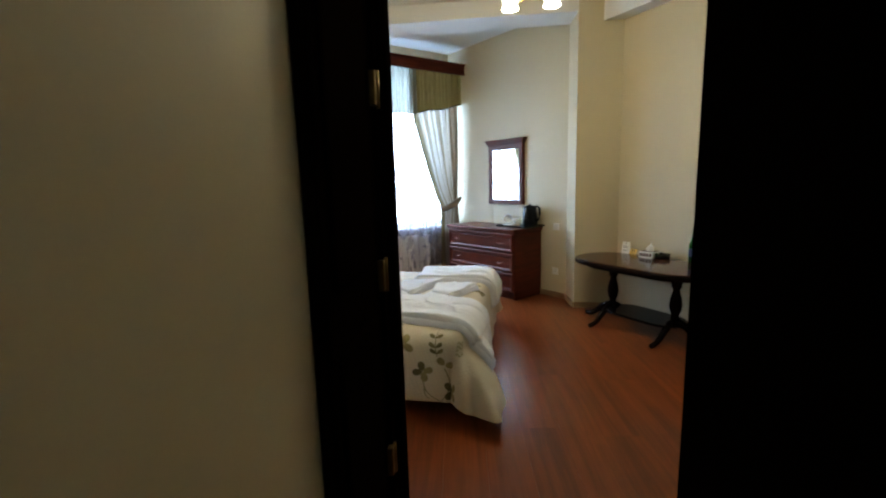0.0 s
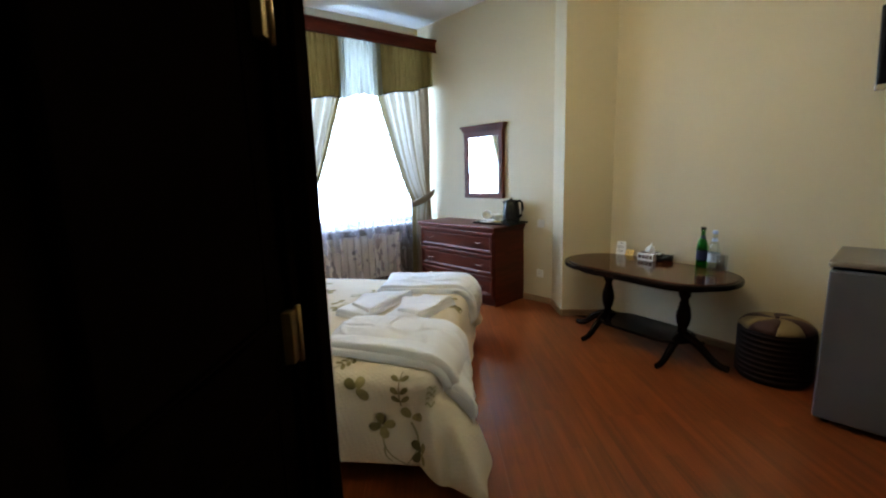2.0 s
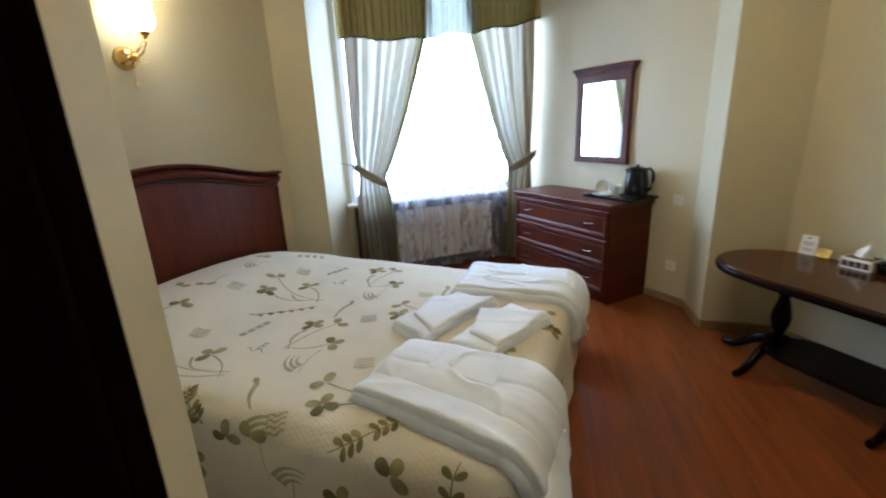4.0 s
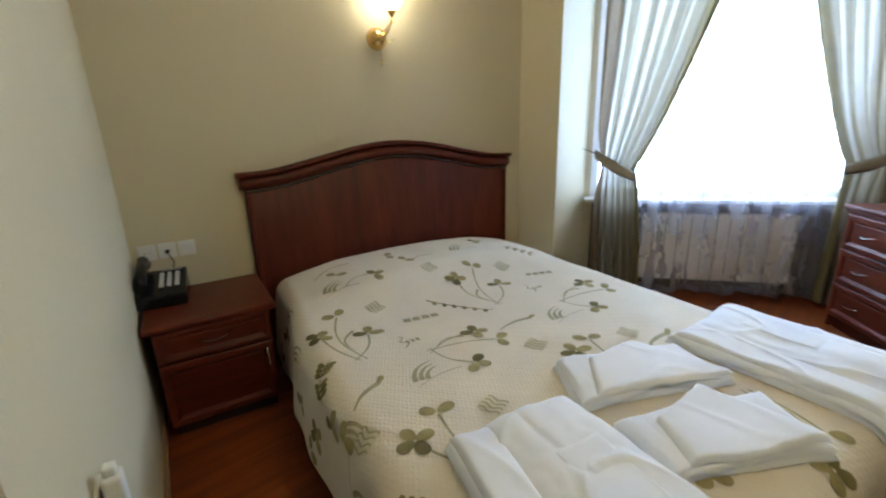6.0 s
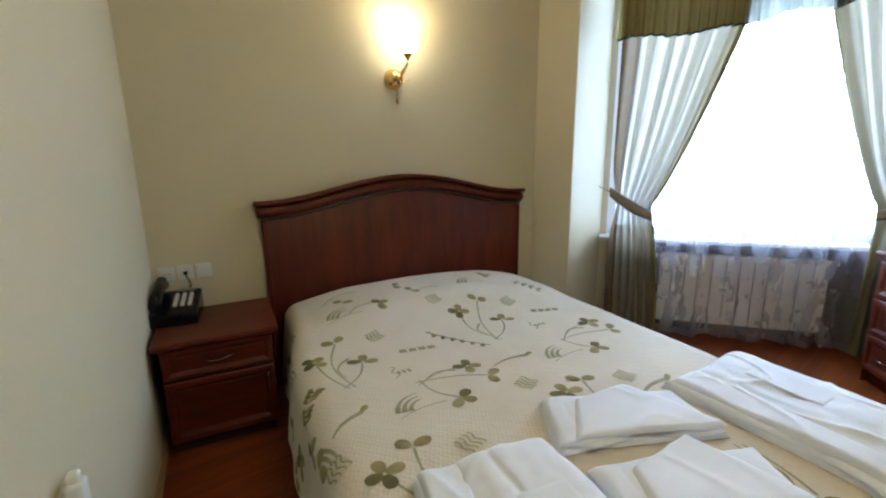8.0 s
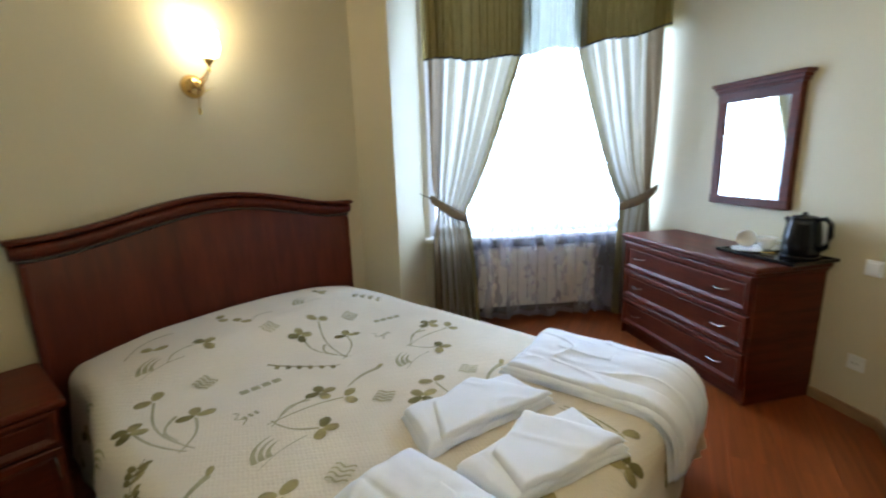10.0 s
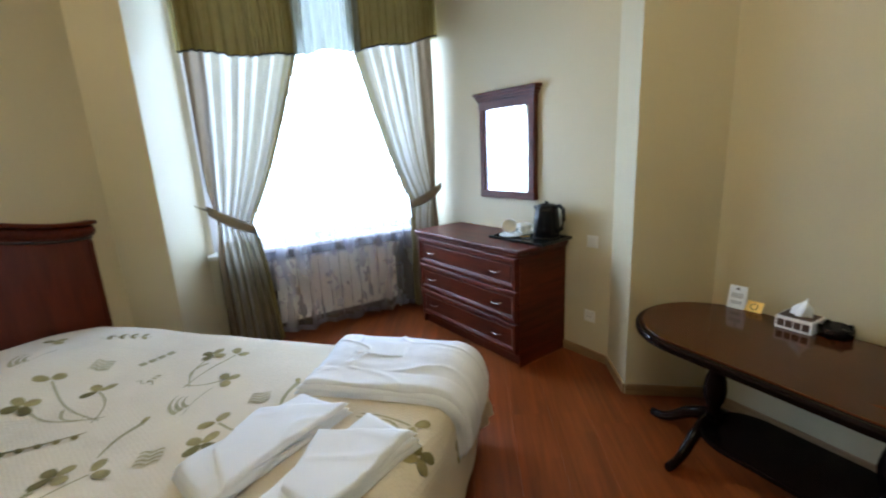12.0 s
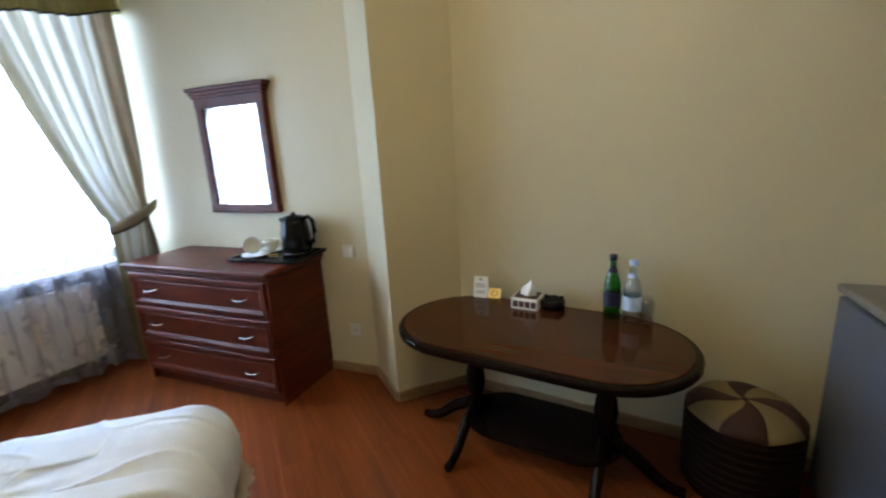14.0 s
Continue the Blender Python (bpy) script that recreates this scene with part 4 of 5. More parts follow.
def bow_handle(x, y, z, w=0.11, vertical=False):
    pts = []
    for i in range(13):
        k = -1 + 2 * i / 12
        out = -0.024 * (1 - k ** 6)
        sway = -0.010 * math.cos(k * math.pi / 2) * (1 if not vertical else 0) + 0.004 * k
        pts.append((x + (0 if vertical else k * w / 2), y + out, z + (k * w / 2 if vertical else sway)))
    return bm_tube(pts, 0.0032, 8, flat=0.8)


def drawer_front(x0, z0, x1, z1, frame_w=0.045):
    """A front with a raised frame, a coved inner edge and a sunk panel."""
    b = bmesh.new()
    rings = []
    for inset, y in ((0, 0.0), (0, -0.016), (0.006, -0.020), (frame_w - 0.018, -0.020), (frame_w - 0.006, -0.012), (frame_w, -0.008), (frame_w + 0.004, -0.010)):
        rings.append([b.verts.new(p) for p in ((x0 + inset, y, z0 + inset), (x1 - inset, y, z0 + inset), (x1 - inset, y, z1 - inset), (x0 + inset, y, z1 - inset))])
    for p, q in zip(rings, rings[1:]):
        for i in range(4):
            b.faces.new((p[i], p[(i + 1) % 4], q[(i + 1) % 4], q[i]))
    b.faces.new(rings[-1])
    b.faces.new(rings[0][::-1])
    bmesh.ops.recalc_face_normals(b, faces=b.faces)
    return b


DM = pose(0.225, 4.797, 0, 0, 0, -39.2)
dr = thing("chest_of_drawers", DM @ Matrix.Translation((0.012, 0, 0)) @ Matrix.Diagonal((0.945, 1, 1, 1)), "red-brown wooden chest of three drawers against the wall", "chest of drawers")
part("top", bm_box(-0.572, -0.012, 0.716, 0.572, 0.455, 0.748, 0.012, 3), MAHOGANY_LONG, dr)
part("cornice", bm_box(-0.560, 0.000, 0.700, 0.560, 0.452, 0.718, 0.006), MAHOGANY_LONG, dr)
part("body", bm_box(-0.540, 0.020, 0.075, 0.540, 0.450, 0.702, 0.003), MAHOGANY, dr)
part("plinth", bm_box(-0.525, 0.045, 0.0, 0.525, 0.445, 0.076, 0.004), MAHOGANY_LONG, dr)
part("side_panel", bm_box(0.540, 0.022, 0.0, 0.548, 0.450, 0.700, 0.002), MAHOGANY, dr)
part("side_panel", bm_box(-0.548, 0.022, 0.0, -0.540, 0.450, 0.700, 0.002), MAHOGANY, dr)
for i in range(3):
    z0 = 0.085 + i * 0.205
    dw = part("drawer", drawer_front(-0.535, z0, 0.535, z0 + 0.198), MAHOGANY_LONG, dr)
    dw.location = (0, 0.020, 0)
    for x in (-0.36, 0.36):
        part("handle", bow_handle(x, -0.010, z0 + 0.105), CHROME, dw, "brushed metal bow handle")

NM = pose(-1.20, 1.682, 0.0, 0, 0, 90)
ns = thing("nightstand", NM, "red-brown wooden nightstand with drawer and door beside the bed", "nightstand")
part("top", bm_box(-0.008, -0.015, 0.500, 0.485, 0.465, 0.530, 0.010, 3), MAHOGANY_LONG, ns)
part("body", bm_box(0.02, 0.020, 0.06, 0.455, 0.460, 0.500, 0.003), MAHOGANY, ns)
part("plinth", bm_box(0.03, 0.05, 0.0, 0.445, 0.45, 0.061, 0.003), BASEDARK, ns)
dw = part("drawer", drawer_front(0.022, 0.360, 0.453, 0.495, 0.035), MAHOGANY_LONG, ns)
dw.location = (0, 0.020, 0)
part("handle", bow_handle(0.238, -0.010, 0.435), CHROME, dw, "brushed metal bow handle")
dd = part("door", drawer_front(0.022, 0.068, 0.453, 0.352, 0.045), MAHOGANY, ns)
dd.location = (0, 0.020, 0)
part("handle", bow_handle(0.425, -0.020, 0.28, 0.10, True), CHROME, dd, "brushed metal bow handle")

# ---- mirror ----
MM = pose(0.526, 5.112, 0, 0, 0, -39.2)
mr = thing("wall_mirror", MM, "wall mirror in a red-brown wooden frame with moulded cornice", "mirror")
mz0, mz1, mw = 0.976, 1.709, 0.262
part("glass", bm_box(-mw + 0.05, -0.004, mz0 + 0.045, mw - 0.05, 0.012, mz1 - 0.10), MIRROR, mr, "silvered mirror glass")
for x0, x1 in ((-mw, -mw + 0.056), (mw - 0.056, mw)):
    part("stile", bm_box(x0, -0.016, mz0 + 0.04, x1, 0.032, mz1 - 0.06, 0.007, 3), MAHOGANY, mr)
part("bottom_rail", bm_box(-mw - 0.003, -0.019, mz0, mw + 0.003, 0.032, mz0 + 0.052, 0.007, 3), MAHOGANY_LONG, mr)
part("top_rail", bm_box(-mw - 0.002, -0.018, mz1 - 0.118, mw + 0.002, 0.032, mz1 - 0.05, 0.005), MAHOGANY_LONG, mr)
for k, (o, z0, z1) in enumerate(((0.012, 0.060, 0.040), (0.022, 0.042, 0.020), (0.036, 0.022, 0.0))):
    part("cornice", bm_box(-mw - o, -0.02 - o * 0.6, mz1 - z0, mw + o, 0.032, mz1 - z1, 0.006, 3), MAHOGANY_LONG, mr)

# ---- table ----
TM = Matrix(((TW.x, -TW.y, 0, P_H[0]), (TW.y, TW.x, 0, P_H[1]), (0, 0, 1, 0), (0, 0, 0, 1)))
tb = thing("oval_table", TM, "dark polished oval table on two turned pedestals by the wall", "table")


def stadium(cx, cy, half, r, n=20, squeeze=1.0):
    pts = []
    for e, c in ((1, cx + half), (-1, cx - half)):
        for i in range(n + 1):
            t = -math.pi / 2 + math.pi * i / n
            pts.append((c + e * r * math.cos(t) * squeeze, cy + e * r * math.sin(t)))
    return pts


TC = (0.512, -0.352)
part("tabletop", bm_prism(stadium(*TC, 0.285, 0.285), 0.540, 0.566, 0.004), TABLEWOOD, tb)
part("rim", bm_prism(stadium(*TC, 0.285, 0.312), 0.528, 0.561, 0.011, 4), EBONY, tb, "glossy black moulded rim")
part("apron", bm_prism(stadium(*TC, 0.25, 0.24), 0.498, 0.529, 0.003), EBONY, tb)
for x, d in ((0.242, -1), (0.802, 1)):
    prof = [(0.040, 0.12), (0.050, 0.14), (0.032, 0.17), (0.026, 0.20), (0.040, 0.24), (0.046, 0.28), (0.040, 0.33), (0.026, 0.38), (0.024, 0.40), (0.036, 0.42), (0.036, 0.44), (0.055, 0.475), (0.06, 0.50)]
    ped = part("pedestal", bm_lathe(prof, 24, None, (x, TC[1], 0)), EBONY, tb)
    for ax, ay in ((0, -1), (d, 0), (0, 1)):
        pts = []
        for i in range(9):
            k = i / 8
            r = 0.02 + 0.265 * k
            z = 0.155 - 0.135 * k ** 0.8 + 0.018 * math.sin(math.pi * k * 2)
            pts.append((x + ax * r, TC[1] + ay * r, max(z, 0.02)))
        part("foot", bm_tube(pts, 0.026, 10, None, 0.016, 1.2), EBONY, ped)
part("lower_shelf", bm_prism(stadium(0.542, TC[1], 0.16, 0.17), 0.125, 0.145, 0.006), EBONY, tb)


# ---- fridge, pouf, television ----
fg = thing("small_fridge", TM @ pose(1.545, -0.590, 0, 0, 0, 9) @ Matrix.Diagonal((1, 1.03, 0.960, 1)), "small silver-grey fridge standing by the wall", "fridge")
part("cabinet", bm_box(0.005, 0.050, 0.02, 0.495, 0.485, 0.785, 0.006), SILVER, fg)
part("door", bm_box(0.003, 0.0, 0.03, 0.497, 0.043, 0.785, 0.010, 3), SILVER, fg)
part("door_gasket", bm_box(0.013, 0.042, 0.04, 0.487, 0.051, 0.79), BLACKPLASTIC, fg)
part("top", bm_box(-0.003, -0.003, 0.801, 0.503, 0.488, 0.830, 0.008), GREYTOP, fg, "grey worktop of the fridge")
part("hinge_cover", bm_box(0.42, 0.005, 0.830, 0.48, 0.05, 0.842, 0.003), GREYTOP, fg)
for x in (0.05, 0.45):
    for y in (0.06, 0.43):
        part("foot", bm_lathe([(0.018, 0), (0.018, 0.022)], 12, None, (x, y, 0)), BLACKPLASTIC, fg)

pf = thing("round_pouf", pose(2.31, 3.275, 0, 0, 0, 15) @ Matrix.Diagonal((0.99, 0.99, 0.98, 1)), "round dark woven pouf with a cream and red star cushion", "pouf")
prof = [(0.175, 0.0), (0.182, 0.01), (0.186, 0.15), (0.184, 0.30), (0.180, 0.31)]
b = bm_lathe(prof, 48)
part("drum", b, RATTAN, pf)
for k in range(9):
    z = 0.03 + k * 0.032
    part("weave_band", bm_lathe([(0.182, z - 0.012), (0.190, z - 0.006), (0.190, z + 0.006), (0.182, z + 0.012)], 40, None, (0, 0, 0), None, False), RATTAN, pf)
for k in range(8):
    a0 = k * math.pi / 4

    def wedge(u, v, a0=a0):
        r = 0.004 + 0.184 * u
        a = a0 + (0.01 + 0.98 * v) * math.pi / 4 + 0.5 * (1 - u) ** 1.5
        z = 0.312 + 0.052 * (1 - u ** 5) + 0.006 * math.sin(math.pi * v) * u
        return (r * math.cos(a), r * math.sin(a), z)

    part("cushion_wedge", bm_grid(wedge, 10, 8, None, True, 0.02), CREAMCLOTH if k % 2 else REDCLOTH, pf, "cream cloth wedge" if k % 2 else "red-brown cloth wedge")
part("button", bm_lathe([(0.0, 0.372), (0.010, 0.370), (0.014, 0.362)], 12), REDCLOTH, pf)

tv = thing("television", TM @ pose(1.52, -0.10, 1.575, 8, 0, -4), "flat black television on a tilting wall bracket", "television")
part("screen", bm_box(0.02, -0.042, 0.03, 0.68, -0.036, 0.36), SCREEN, tv)
part("housing", bm_box(0, -0.036, 0, 0.70, 0.0, 0.38, 0.006), BLACKPLASTIC, tv)
part("bezel", bm_box(0.0, -0.044, 0, 0.70, -0.036, 0.028, 0.003), CHROME, tv, "silver lower edge")
part("bracket", bm_box(0.25, 0.0, 0.12, 0.45, 0.085, 0.30, 0.004), BLACKPLASTIC, tv)

# ---- lamps ----
sc = thing("wall_sconce", pose(-1.70, 2.955, 1.71), "lit brass wall sconce with a frosted shade and pull cord", "wall lamp")
part("rosette", bm_lathe([(0.0, 0.058), (0.022, 0.054), (0.042, 0.040), (0.055, 0.018), (0.058, 0.0)], 28, None, (0, 0, 0), (0, 90, 0)), BRASS, sc)
part("ball", bm_lathe([(0, -0.022), (0.015, -0.016), (0.022, 0), (0.015, 0.016), (0, 0.022)], 16, None, (0.07, 0.005, 0.0)), BRASS, sc)
arm = part("arm", bm_tube([(0.05, 0, 0.0), (0.09, 0.005, -0.005), (0.12, 0.02, 0.02), (0.13, 0.035, 0.06), (0.13, 0.04, 0.10)], 0.005), BRASS, sc)
part("holder", bm_lathe([(0.008, 0.09), (0.020, 0.105), (0.026, 0.12)], 16, None, (0.13, 0.04, 0)), BRASS, sc)
part("shade", bm_lathe([(0.022, 0.118), (0.044, 0.135), (0.056, 0.165), (0.055, 0.20), (0.048, 0.225), (0.056, 0.245)], 28, None, (0.13, 0.04, 0), None, False), BULB, sc, "glowing frosted glass shade")
for e in (0.03, 0.06, -0.06):
    part("leaf", bm_tube([(0.06, 0.01, 0.01), (0.09, 0.04 + e * 0.3, 0.03 + e), (0.10, 0.065, 0.05 + e)], 0.006, 6, None, 0.002, 0.5), BRASS, sc)
part("pull_cord", bm_tube([(0.05, 0, -0.04), (0.052, 0, -0.11)], 0.0015, 6), BRASS, sc)
part("cord_bead", bm_lathe([(0.0, -0.145), (0.007, -0.135), (0.005, -0.112), (0.0, -0.108)], 10, None, (0.052, 0, 0)), BRASS, sc)

ch = thing("chandelier", pose(0.82, 2.85, 0.03), "lit brass chandelier with tulip shades under the ceiling", "chandelier")
part("canopy", bm_lathe([(0.06, CEIL), (0.055, CEIL - 0.03), (0.015, CEIL - 0.05)], 20), BRASS, ch)
part("rod", bm_tube([(0, 0, CEIL - 0.04), (0, 0, 2.48)], 0.007), BRASS, ch)
part("body", bm_lathe([(0.0, 2.27), (0.012, 2.285), (0.02, 2.31), (0.045, 2.36), (0.055, 2.42), (0.03, 2.47), (0.012, 2.50)], 20), BRASS, ch)
for k in range(5):
    a = math.radians(200 + 72 * k)
    c, s = math.cos(a), math.sin(a)
    am = part("arm", bm_tube([(0.04 * c, 0.04 * s, 2.40), (0.10 * c, 0.10 * s, 2.33), (0.16 * c, 0.16 * s, 2.36), (0.195 * c, 0.195 * s, 2.43), (0.215 * c, 0.215 * s, 2.42), (0.22 * c, 0.22 * s, 2.385)], 0.006), BRASS, ch)
    part("ornament", bm_lathe([(0.0, 2.275), (0.010, 2.29), (0.014, 2.31), (0.005, 2.335)], 10, None, (0.10 * c, 0.10 * s, 0)), BRASS, ch)
    part("shade", bm_lathe([(0.018, 2.385), (0.036, 2.37), (0.046, 2.335), (0.044, 2.305), (0.054, 2.280)], 20, None, (0.22 * c, 0.22 * s, 0), None, False), BULB, am, "glowing frosted tulip shade")

# ---- things on the dresser ----
TRM = DM @ pose(0.360, 0.300, 0.748, 0, 0, 2)
tray = thing("serving_tray", TRM, "black plastic tray on the chest of drawers", "tray")
part("tray_base", bm_box(-0.21, -0.14, 0.0, 0.21, 0.14, 0.006, 0.002), BLACKPLASTIC, tray)
for x0, y0, x1, y1 in ((-0.22, -0.15, 0.22, -0.135), (-0.22, 0.135, 0.22, 0.15), (-0.22, -0.135, -0.205, 0.135), (0.205, -0.135, 0.22, 0.135)):
    part("tray_rim", bm_box(x0, y0, 0.001, x1, y1, 0.020, 0.004), BLACKPLASTIC, tray)
kt = thing("electric_kettle", TRM @ pose(0.10, 0.045, 0.007, 0, 0, 0) @ Matrix.Diagonal((1.15, 1.15, 1.1, 1)), "glossy black electric kettle standing on the tray", "kettle")
part("power_base", bm_lathe([(0.075, 0), (0.075, 0.015), (0.07, 0.02)], 32), BLACKPLASTIC, kt)
part("body", bm_lathe([(0.070, 0.021), (0.073, 0.03), (0.070, 0.10), (0.062, 0.165), (0.056, 0.185)], 36), BLACKPLASTIC, kt)
part("lid", bm_lathe([(0.056, 0.186), (0.045, 0.198), (0.012, 0.203), (0.010, 0.215), (0.0, 0.217)], 28), BLACKPLASTIC, kt)
part("handle", bm_tube([(0.052, 0, 0.185), (0.085, 0, 0.195), (0.108, 0, 0.175), (0.112, 0, 0.12), (0.100, 0, 0.07), (0.072, 0, 0.05)], 0.011, 10), BLACKPLASTIC, kt)
part("spout", bm_tube([(-0.05, 0, 0.155), (-0.068, 0, 0.172), (-0.08, 0, 0.182)], 0.018, 10, None, 0.010), BLACKPLASTIC, kt)


def cup_and_saucer(m, tilt):
    th = thing("teacup", m, "white porcelain teacup tipped on its saucer on the tray", "cup", "cups on the tray")
    part("saucer", bm_lathe([(0.0, 0.004), (0.03, 0.0), (0.035, 0.002), (0.068, 0.012), (0.068, 0.015), (0.034, 0.006), (0.0, 0.006)], 32), PORCELAIN, th)
    cup = part("bowl", bm_lathe([(0.020, 0.0), (0.024, 0.003), (0.034, 0.018), (0.040, 0.04), (0.042, 0.055), (0.039, 0.055), (0.036, 0.04), (0.030, 0.02), (0.0, 0.008)], 28), PORCELAIN, th)
    cup.matrix_basis = pose(0, 0, 0.045 if tilt else 0.008, tilt, 0, 30)
    part("handle", bm_tube([(0.037, 0, 0.045), (0.055, 0, 0.045), (0.060, 0, 0.03), (0.050, 0, 0.017), (0.033, 0, 0.018)], 0.004, 8), PORCELAIN, cup)


BIG = Matrix.Diagonal((1.15, 1.15, 1.15, 1))
cup_and_saucer(TRM @ pose(-0.115, -0.045, 0.007) @ BIG, 62)
cup_and_saucer(TRM @ pose(-0.10, 0.065, 0.007) @ BIG, 0)
sach = thing("sachet_stack", TRM @ pose(-0.01, -0.03, 0.0065, 0, 0, 20), "small paper sugar sachets on the tray", "sachets")
for k in range(3):
    q = part("sachet", bm_box(-0.03, -0.01, 0.005 * k, 0.03, 0.01, 0.005 * k + 0.005, 0.002), (PAPER, REDCLOTH, GOLD)[k], sach)
    q.rotation_euler = (0, 0, 0.3 * k)

# ---- telephone and sockets ----
PH = pose(-1.52, 1.755, 0.530, 0, 0, 86) @ Matrix.Diagonal((1.15, 1.15, 1.9, 1))
ph = thing("telephone", PH, "black desk telephone with white keys on the nightstand", "telephone")
b = bm_prism([(-0.085, -0.10), (0.085, -0.10), (0.085, 0.10), (-0.085, 0.10)], 0, 0.03, 0.006)
for v in b.verts:
    v.co.z += 0.028 * (v.co.y + 0.10) / 0.2 * (1 if v.co.z > 0.015 else 0)
part("base", b, BLACKPLASTIC, ph)
part("handset", bm_tube([(-0.055, -0.095, 0.05), (-0.055, -0.08, 0.062), (-0.055, 0.0, 0.072), (-0.055, 0.08, 0.085), (-0.055, 0.10, 0.075)], 0.022, 10, None, None, 0.7), BLACKPLASTIC, ph)
for r in range(4):
    for c in range(3):
        y = -0.055 + r * 0.027
        part("key", bm_box(-0.003 + c * 0.026, y, 0.034 + 0.14 * (y + 0.1), 0.012 + c * 0.026, y + 0.010, 0.042 + 0.14 * (y + 0.1), 0.002), WHITEPLASTIC, ph, "white push button")
part("display_strip", bm_box(0.0, 0.065, 0.057, 0.07, 0.085, 0.061, 0.001), GREYTOP, ph)
cord = [(-0.09, -0.09, 0.05)] + [(-0.10 - 0.02 * math.sin(k * 0.6), -0.10 + 0.01 * k, 0.045 - 0.0035 * k) for k in range(10)]
part("handset_cord", bm_tube(cord, 0.006), WHITEPLASTIC, ph, "white coiled cord")


def wall_plate(m, kind, label):
    """A flush wall plate; local y points into the wall."""
    th = thing("wall_socket" if kind != "switch" else "light_switch", m, label, "socket" if kind != "switch" else "switch")
    part("plate", bm_box(-0.037, -0.009, -0.037, 0.037, 0.0, 0.037, 0.004, 3), WHITEPLASTIC, th)
    if kind == "switch":
        part("rocker", bm_box(-0.027, -0.015, -0.027, 0.027, -0.008, 0.027, 0.003), WHITEPLASTIC, th)
    else:
        part("recess", bm_lathe([(0.0, -0.004), (0.019, -0.004), (0.020, 0.0), (0.022, 0.001)], 24, None, (0, -0.0105, 0), (90, 0, 0), False), WHITEPLASTIC, th)
        for x in (-0.0095, 0.0095):
            part("hole", bm_lathe([(0.0035, 0), (0.0035, 0.002)], 10, None, (x, -0.0125, 0), (90, 0, 0)), INK, th)
    return th


mwall = lambda a, z: pose(P_P[0] - 0.7763 * a, P_P[1] + 0.6303 * a, z, 0, 0, -39.08)
wall_plate(mwall(0.13, 0.28), "socket", "white wall socket on the cream wall")
wall_plate(mwall(0.125, 0.755), "switch", "white light switch on the cream wall")
for k, kind in enumerate(("socket", "socket", "switch")):
    wall_plate(pose(-1.70, 1.715 + 0.081 * k, 0.712, 0, 0, 90), kind, "white wall socket above the nightstand" if kind == "socket" else "white wall switch above the nightstand")
pc = thing("telephone_lead", pose(0, 0, 0), "thin black telephone lead plugged above the nightstand", "cable")
part("lead", bm_tube([(-1.685, 1.796, 0.71), (-1.66, 1.80, 0.70), (-1.655, 1.815, 0.66), (-1.66, 1.80, 0.60), (-1.62, 1.77, 0.575)], 0.003), BLACKPLASTIC, pc)
part("plug", bm_box(-1.69, 1.788, 0.702, -1.668, 1.804, 0.718, 0.003), BLACKPLASTIC, pc)
nk = wall_plate(pose(-0.135, 1.6878, 0.640, 0, 0, 181.4), "socket", "white wall socket with a plugged white adapter")
ad = thing("plug_adapter", pose(-0.135, 1.6998, 0.655, 0, 0, 181.4), "white plug-in adapter in the wall socket", "adapter")
part("casing", bm_box(-0.019, -0.032, -0.05, 0.019, 0.0, 0.040, 0.008, 3), WHITEPLASTIC, ad)
part("tip", bm_box(-0.011, -0.026, 0.038, 0.011, -0.006, 0.058, 0.005, 3), WHITEPLASTIC, ad)

# ---- things on the table, in the table's axes ----
TZ = 0.566


def ton(x, y, rz=0.0):
    """A place on the table: world x and y."""
    return pose(x, y, TZ, 0, 0, rz)


def bottle(m, glass_mat, cap_mat, label, height, wide, lab_mat):
    th = thing("water_bottle", m, label, "bottle", "bottles on the table")
    r, h = wide, height
    outer = [(0.0, 0.0), (r * 0.9, 0.0), (r, 0.008), (r, h * 0.52), (r * 0.85, h * 0.62), (r * 0.48, h * 0.76), (r * 0.40, h * 0.84), (r * 0.40, h * 0.93)]
    inner = [(max(0.0, a - 0.003), z + (0.004 if z < 0.01 else 0)) for a, z in outer[::-1]]
    part("bottle_glass", bm_lathe(outer + inner, 28, None, (0, 0, 0), None, False), glass_mat, th)
    part("cap", bm_lathe([(r * 0.45, h * 0.925), (r * 0.47, h * 0.93), (r * 0.47, h), (r * 0.42, h * 1.005), (0.0, h * 1.005)], 20), cap_mat, th, "screw cap")
    part("label", bm_lathe([(r + 0.0006, h * 0.20), (r + 0.0006, h * 0.43)], 28, None, (0, 0, 0), None, False), lab_mat, th, "paper label")
    part("neck_label", bm_lathe([(r * 0.56, h * 0.73), (r * 0.43, h * 0.80)], 24, None, (0, 0, 0), None, False), lab_mat, th)


CAPBLUE = material("pale_blue_cap", (0.35, 0.45, 0.72), 0.4)
PALELABEL = material("pale_blue_label", (0.42, 0.50, 0.64), 0.5, vary=0.25, scale=40)
bottle(ton(2.052, 3.685), GREENGLASS, BLACKPLASTIC, "green glass water bottle with a dark label on the table", 0.270, 0.034, BLUELABEL)
bottle(ton(2.097, 3.620), GLASS, CAPBLUE, "clear glass water bottle with a blue cap on the table", 0.255, 0.035, PALELABEL)


def tumbler(m):
    th = thing("drinking_glass", m, "clear drinking glass standing on the table", "glass", "glasses on the table")
    part("glass_wall", bm_lathe([(0.0, 0.0), (0.022, 0.0), (0.026, 0.10), (0.0245, 0.10), (0.0205, 0.012), (0.0, 0.012)], 24), TUMBLER, th)


tumbler(ton(2.150, 3.602))
tumbler(ton(2.113, 3.553))

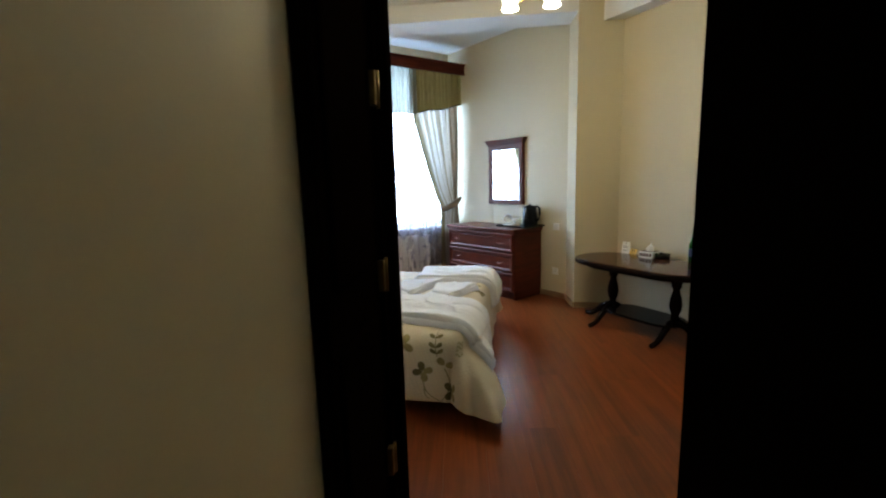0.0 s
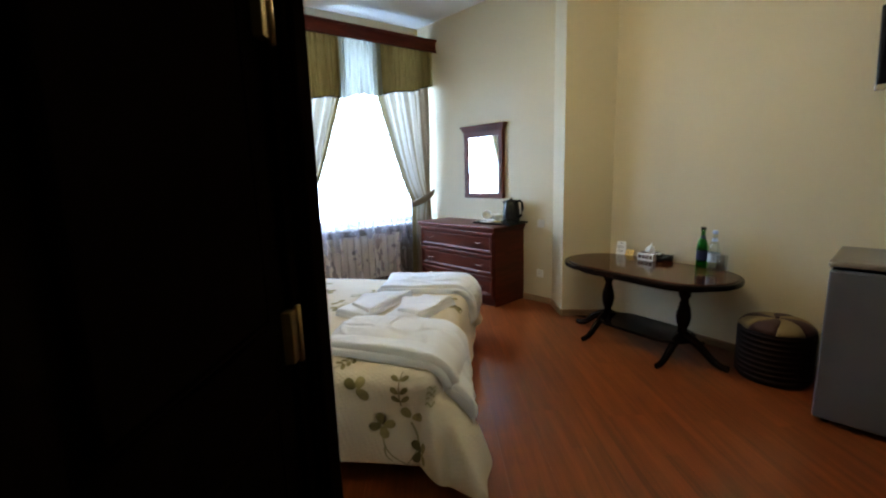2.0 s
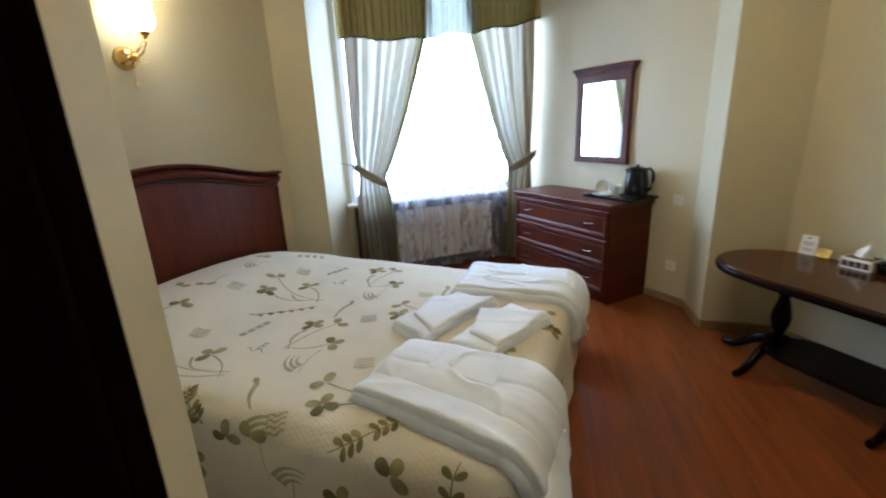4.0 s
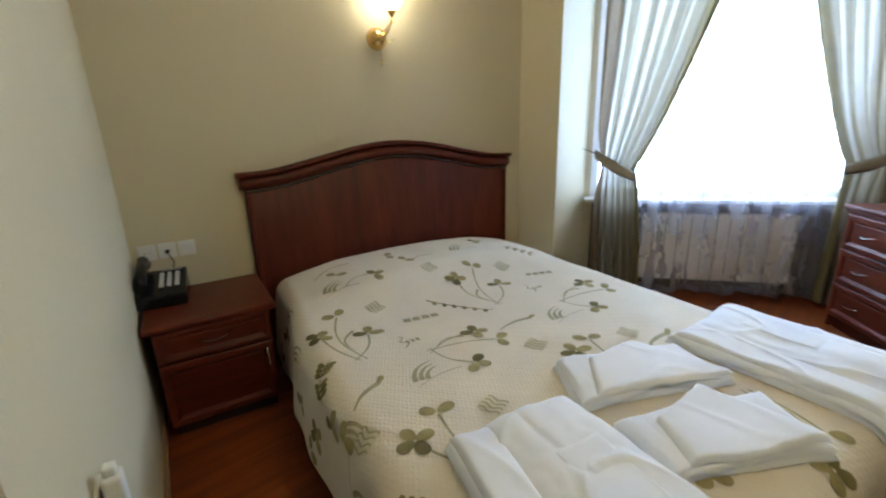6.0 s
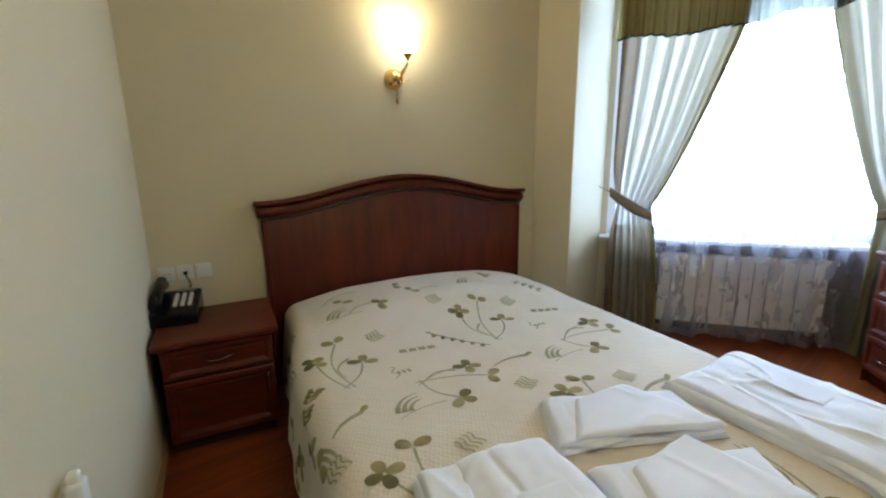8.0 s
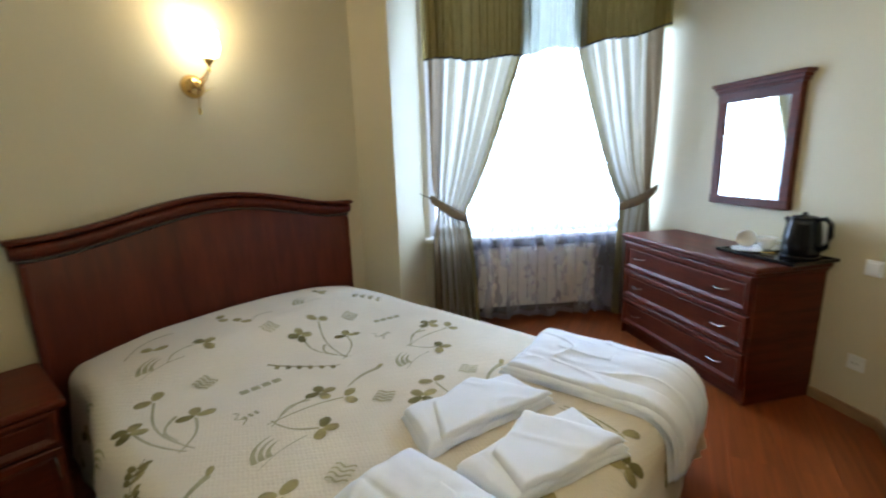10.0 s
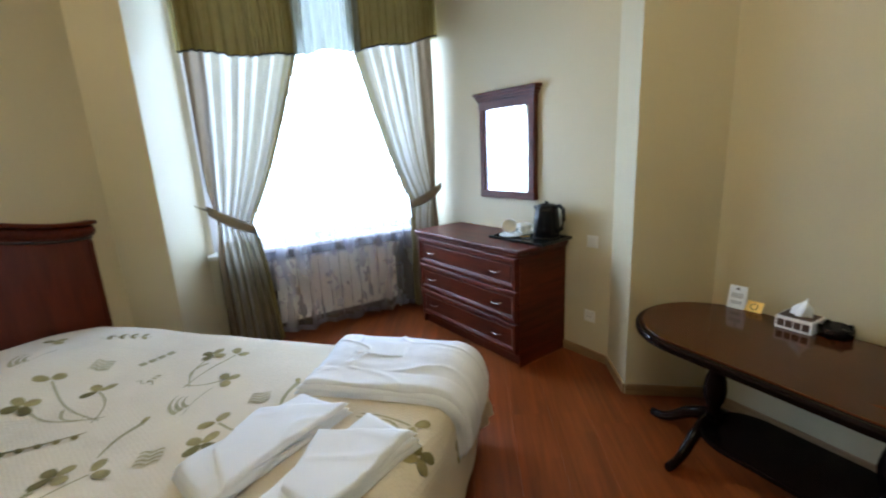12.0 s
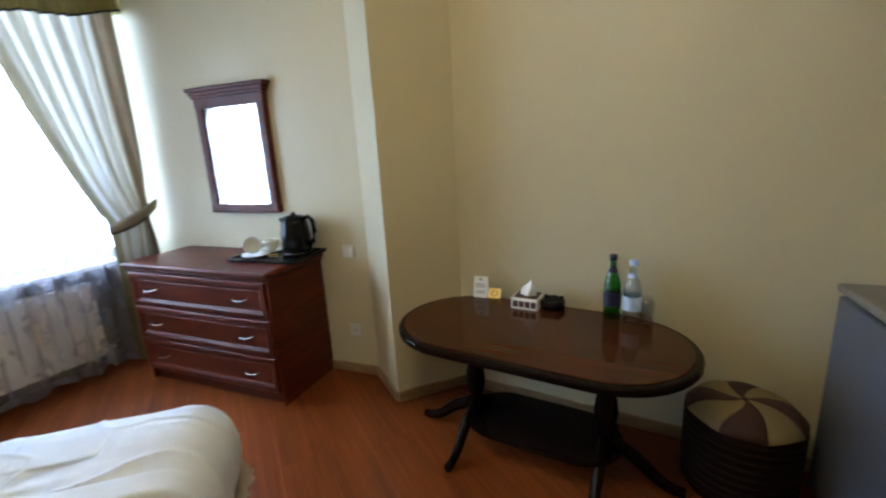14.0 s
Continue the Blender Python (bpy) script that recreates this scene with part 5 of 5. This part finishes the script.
card = thing("info_card", ton(1.645, 4.145, -40), "white printed tent card standing on the table", "card")
cb = bm_box(-0.035, -0.001, 0.0, 0.035, 0.001, 0.105)
bmesh.ops.rotate(cb, verts=cb.verts, matrix=Matrix.Rotation(radians(-12), 3, "X"))
part("sheet", cb, PAPER, card)
cb = bm_box(-0.035, 0.041, 0.0, 0.035, 0.043, 0.105)
bmesh.ops.rotate(cb, cent=(0, 0.042, 0), verts=cb.verts, matrix=Matrix.Rotation(radians(12), 3, "X"))
part("sheet", cb, PAPER, card)
for z, w in ((0.085, 0.006), (0.066, 0.024), (0.058, 0.024), (0.050, 0.022), (0.030, 0.024), (0.022, 0.020)):
    q = bm_box(-w, -0.0022, z, w, -0.0012, z + 0.003 if z < 0.08 else z + 0.010)
    bmesh.ops.rotate(q, verts=q.verts, matrix=Matrix.Rotation(radians(-12), 3, "X"))
    part("printed_line", q, INK, card)
gc = thing("gold_card", ton(1.700, 4.105, -42), "small gold card with a round emblem on the table", "card")
q = bm_box(-0.032, -0.001, 0.0, 0.032, 0.001, 0.05)
bmesh.ops.rotate(q, verts=q.verts, matrix=Matrix.Rotation(radians(-35), 3, "X"))
part("sheet", q, GOLD, gc)
q = bm_lathe([(0.012, 0), (0.015, 0.0006), (0.015, 0.0)], 24, None, (0, -0.0015, 0.025), (90, 0, 0), False)
bmesh.ops.rotate(q, verts=q.verts, matrix=Matrix.Rotation(radians(-35), 3, "X"))
part("emblem", q, BROWNPRINT, gc)

tx = thing("tissue_box", ton(1.800, 3.945, -46), "white tissue box with brown print and a tissue pulled out", "tissue box")
part("carton", bm_box(-0.062, -0.055, 0, 0.062, 0.055, 0.052, 0.003), PAPER, tx)
for x in (-0.042, -0.014, 0.014, 0.042):
    part("printed_square", bm_box(x - 0.012, -0.0560, 0.011, x + 0.012, -0.0545, 0.040, 0.0004), BROWNPRINT, tx)
for y in (-0.036, -0.012, 0.012, 0.036):
    part("printed_square", bm_box(-0.0630, y - 0.010, 0.011, -0.0615, y + 0.010, 0.040, 0.0004), BROWNPRINT, tx)
part("printed_top", bm_box(-0.055, -0.048, 0.0522, 0.055, 0.048, 0.0535), BROWNPRINT, tx)


def tissue(u, v):
    r = (0.030 * (1 - v) ** 1.6 + 0.013 * math.sin(math.pi * v) ** 2) * (1 + 0.45 * math.sin(6 * math.pi * u + 3 * v)) + 0.002
    a = 2 * math.pi * u + 1.6 * v
    return (r * math.cos(a) + 0.014 * v, r * 0.40 * math.sin(a) + 0.008 * v * v, 0.053 + 0.070 * v + 0.006 * math.sin(4 * math.pi * u) * v)


part("tissue", bm_grid(tissue, 36, 8), PAPER, tx, "white paper tissue")
asht = thing("ashtray", ton(1.890, 3.885, -46) @ Matrix.Diagonal((1.25, 1.25, 1.3, 1)), "black glass ashtray on the table", "ashtray")
b = bm_lathe([(0.0, 0.008), (0.034, 0.008), (0.040, 0.028), (0.044, 0.030), (0.048, 0.028), (0.046, 0.0), (0.0, 0.0)], 8)
part("dish", b, BLACKPLASTIC, asht)
for k in range(4):
    a = math.pi / 4 + k * math.pi / 2
    part("rest", bm_box(0.040 * math.cos(a) - 0.006, 0.040 * math.sin(a) - 0.006, 0.026, 0.040 * math.cos(a) + 0.006, 0.040 * math.sin(a) + 0.006, 0.034, 0.002), BLACKPLASTIC, asht)

# ---- floor boards ----
floor = bpy.data.objects["floor"]
FM = pose(0.3, 1.5, 0, 0, 0, 10)
BW, BL, GAP = 0.1925, 1.28, 0.0004
b = bm_box(GAP / 2, GAP / 2, -0.012, BW - GAP / 2, BL - GAP / 2, 0.0)
board_mesh = mesh_of("floor_board", b, LAMINATE)
rooms = [(-1.8, 1.5, 2.9, 6.0), (0.2, -0.5, 1.7, 1.7), (1.4, 1.3, 3.6, 2.2), (2.8, 2.0, 3.6, 3.2)]
count = 0
for i in range(-14, 20):
    for j in range(-4, 6):
        x, y = i * BW, j * BL + (i * 0.47 % 1.0) * BL
        c = FM @ Vector((x + BW / 2, y + BL / 2, 0))
        if any(x0 - 0.3 < c.x < x1 + 0.3 and y0 - 0.6 < c.y < y1 + 0.6 for x0, y0, x1, y1 in rooms) and count < 290:
            ob = new("floor_board", board_mesh)
            ob.parent = floor
            ob.matrix_basis = FM @ pose(x, y, 0)
            count += 1
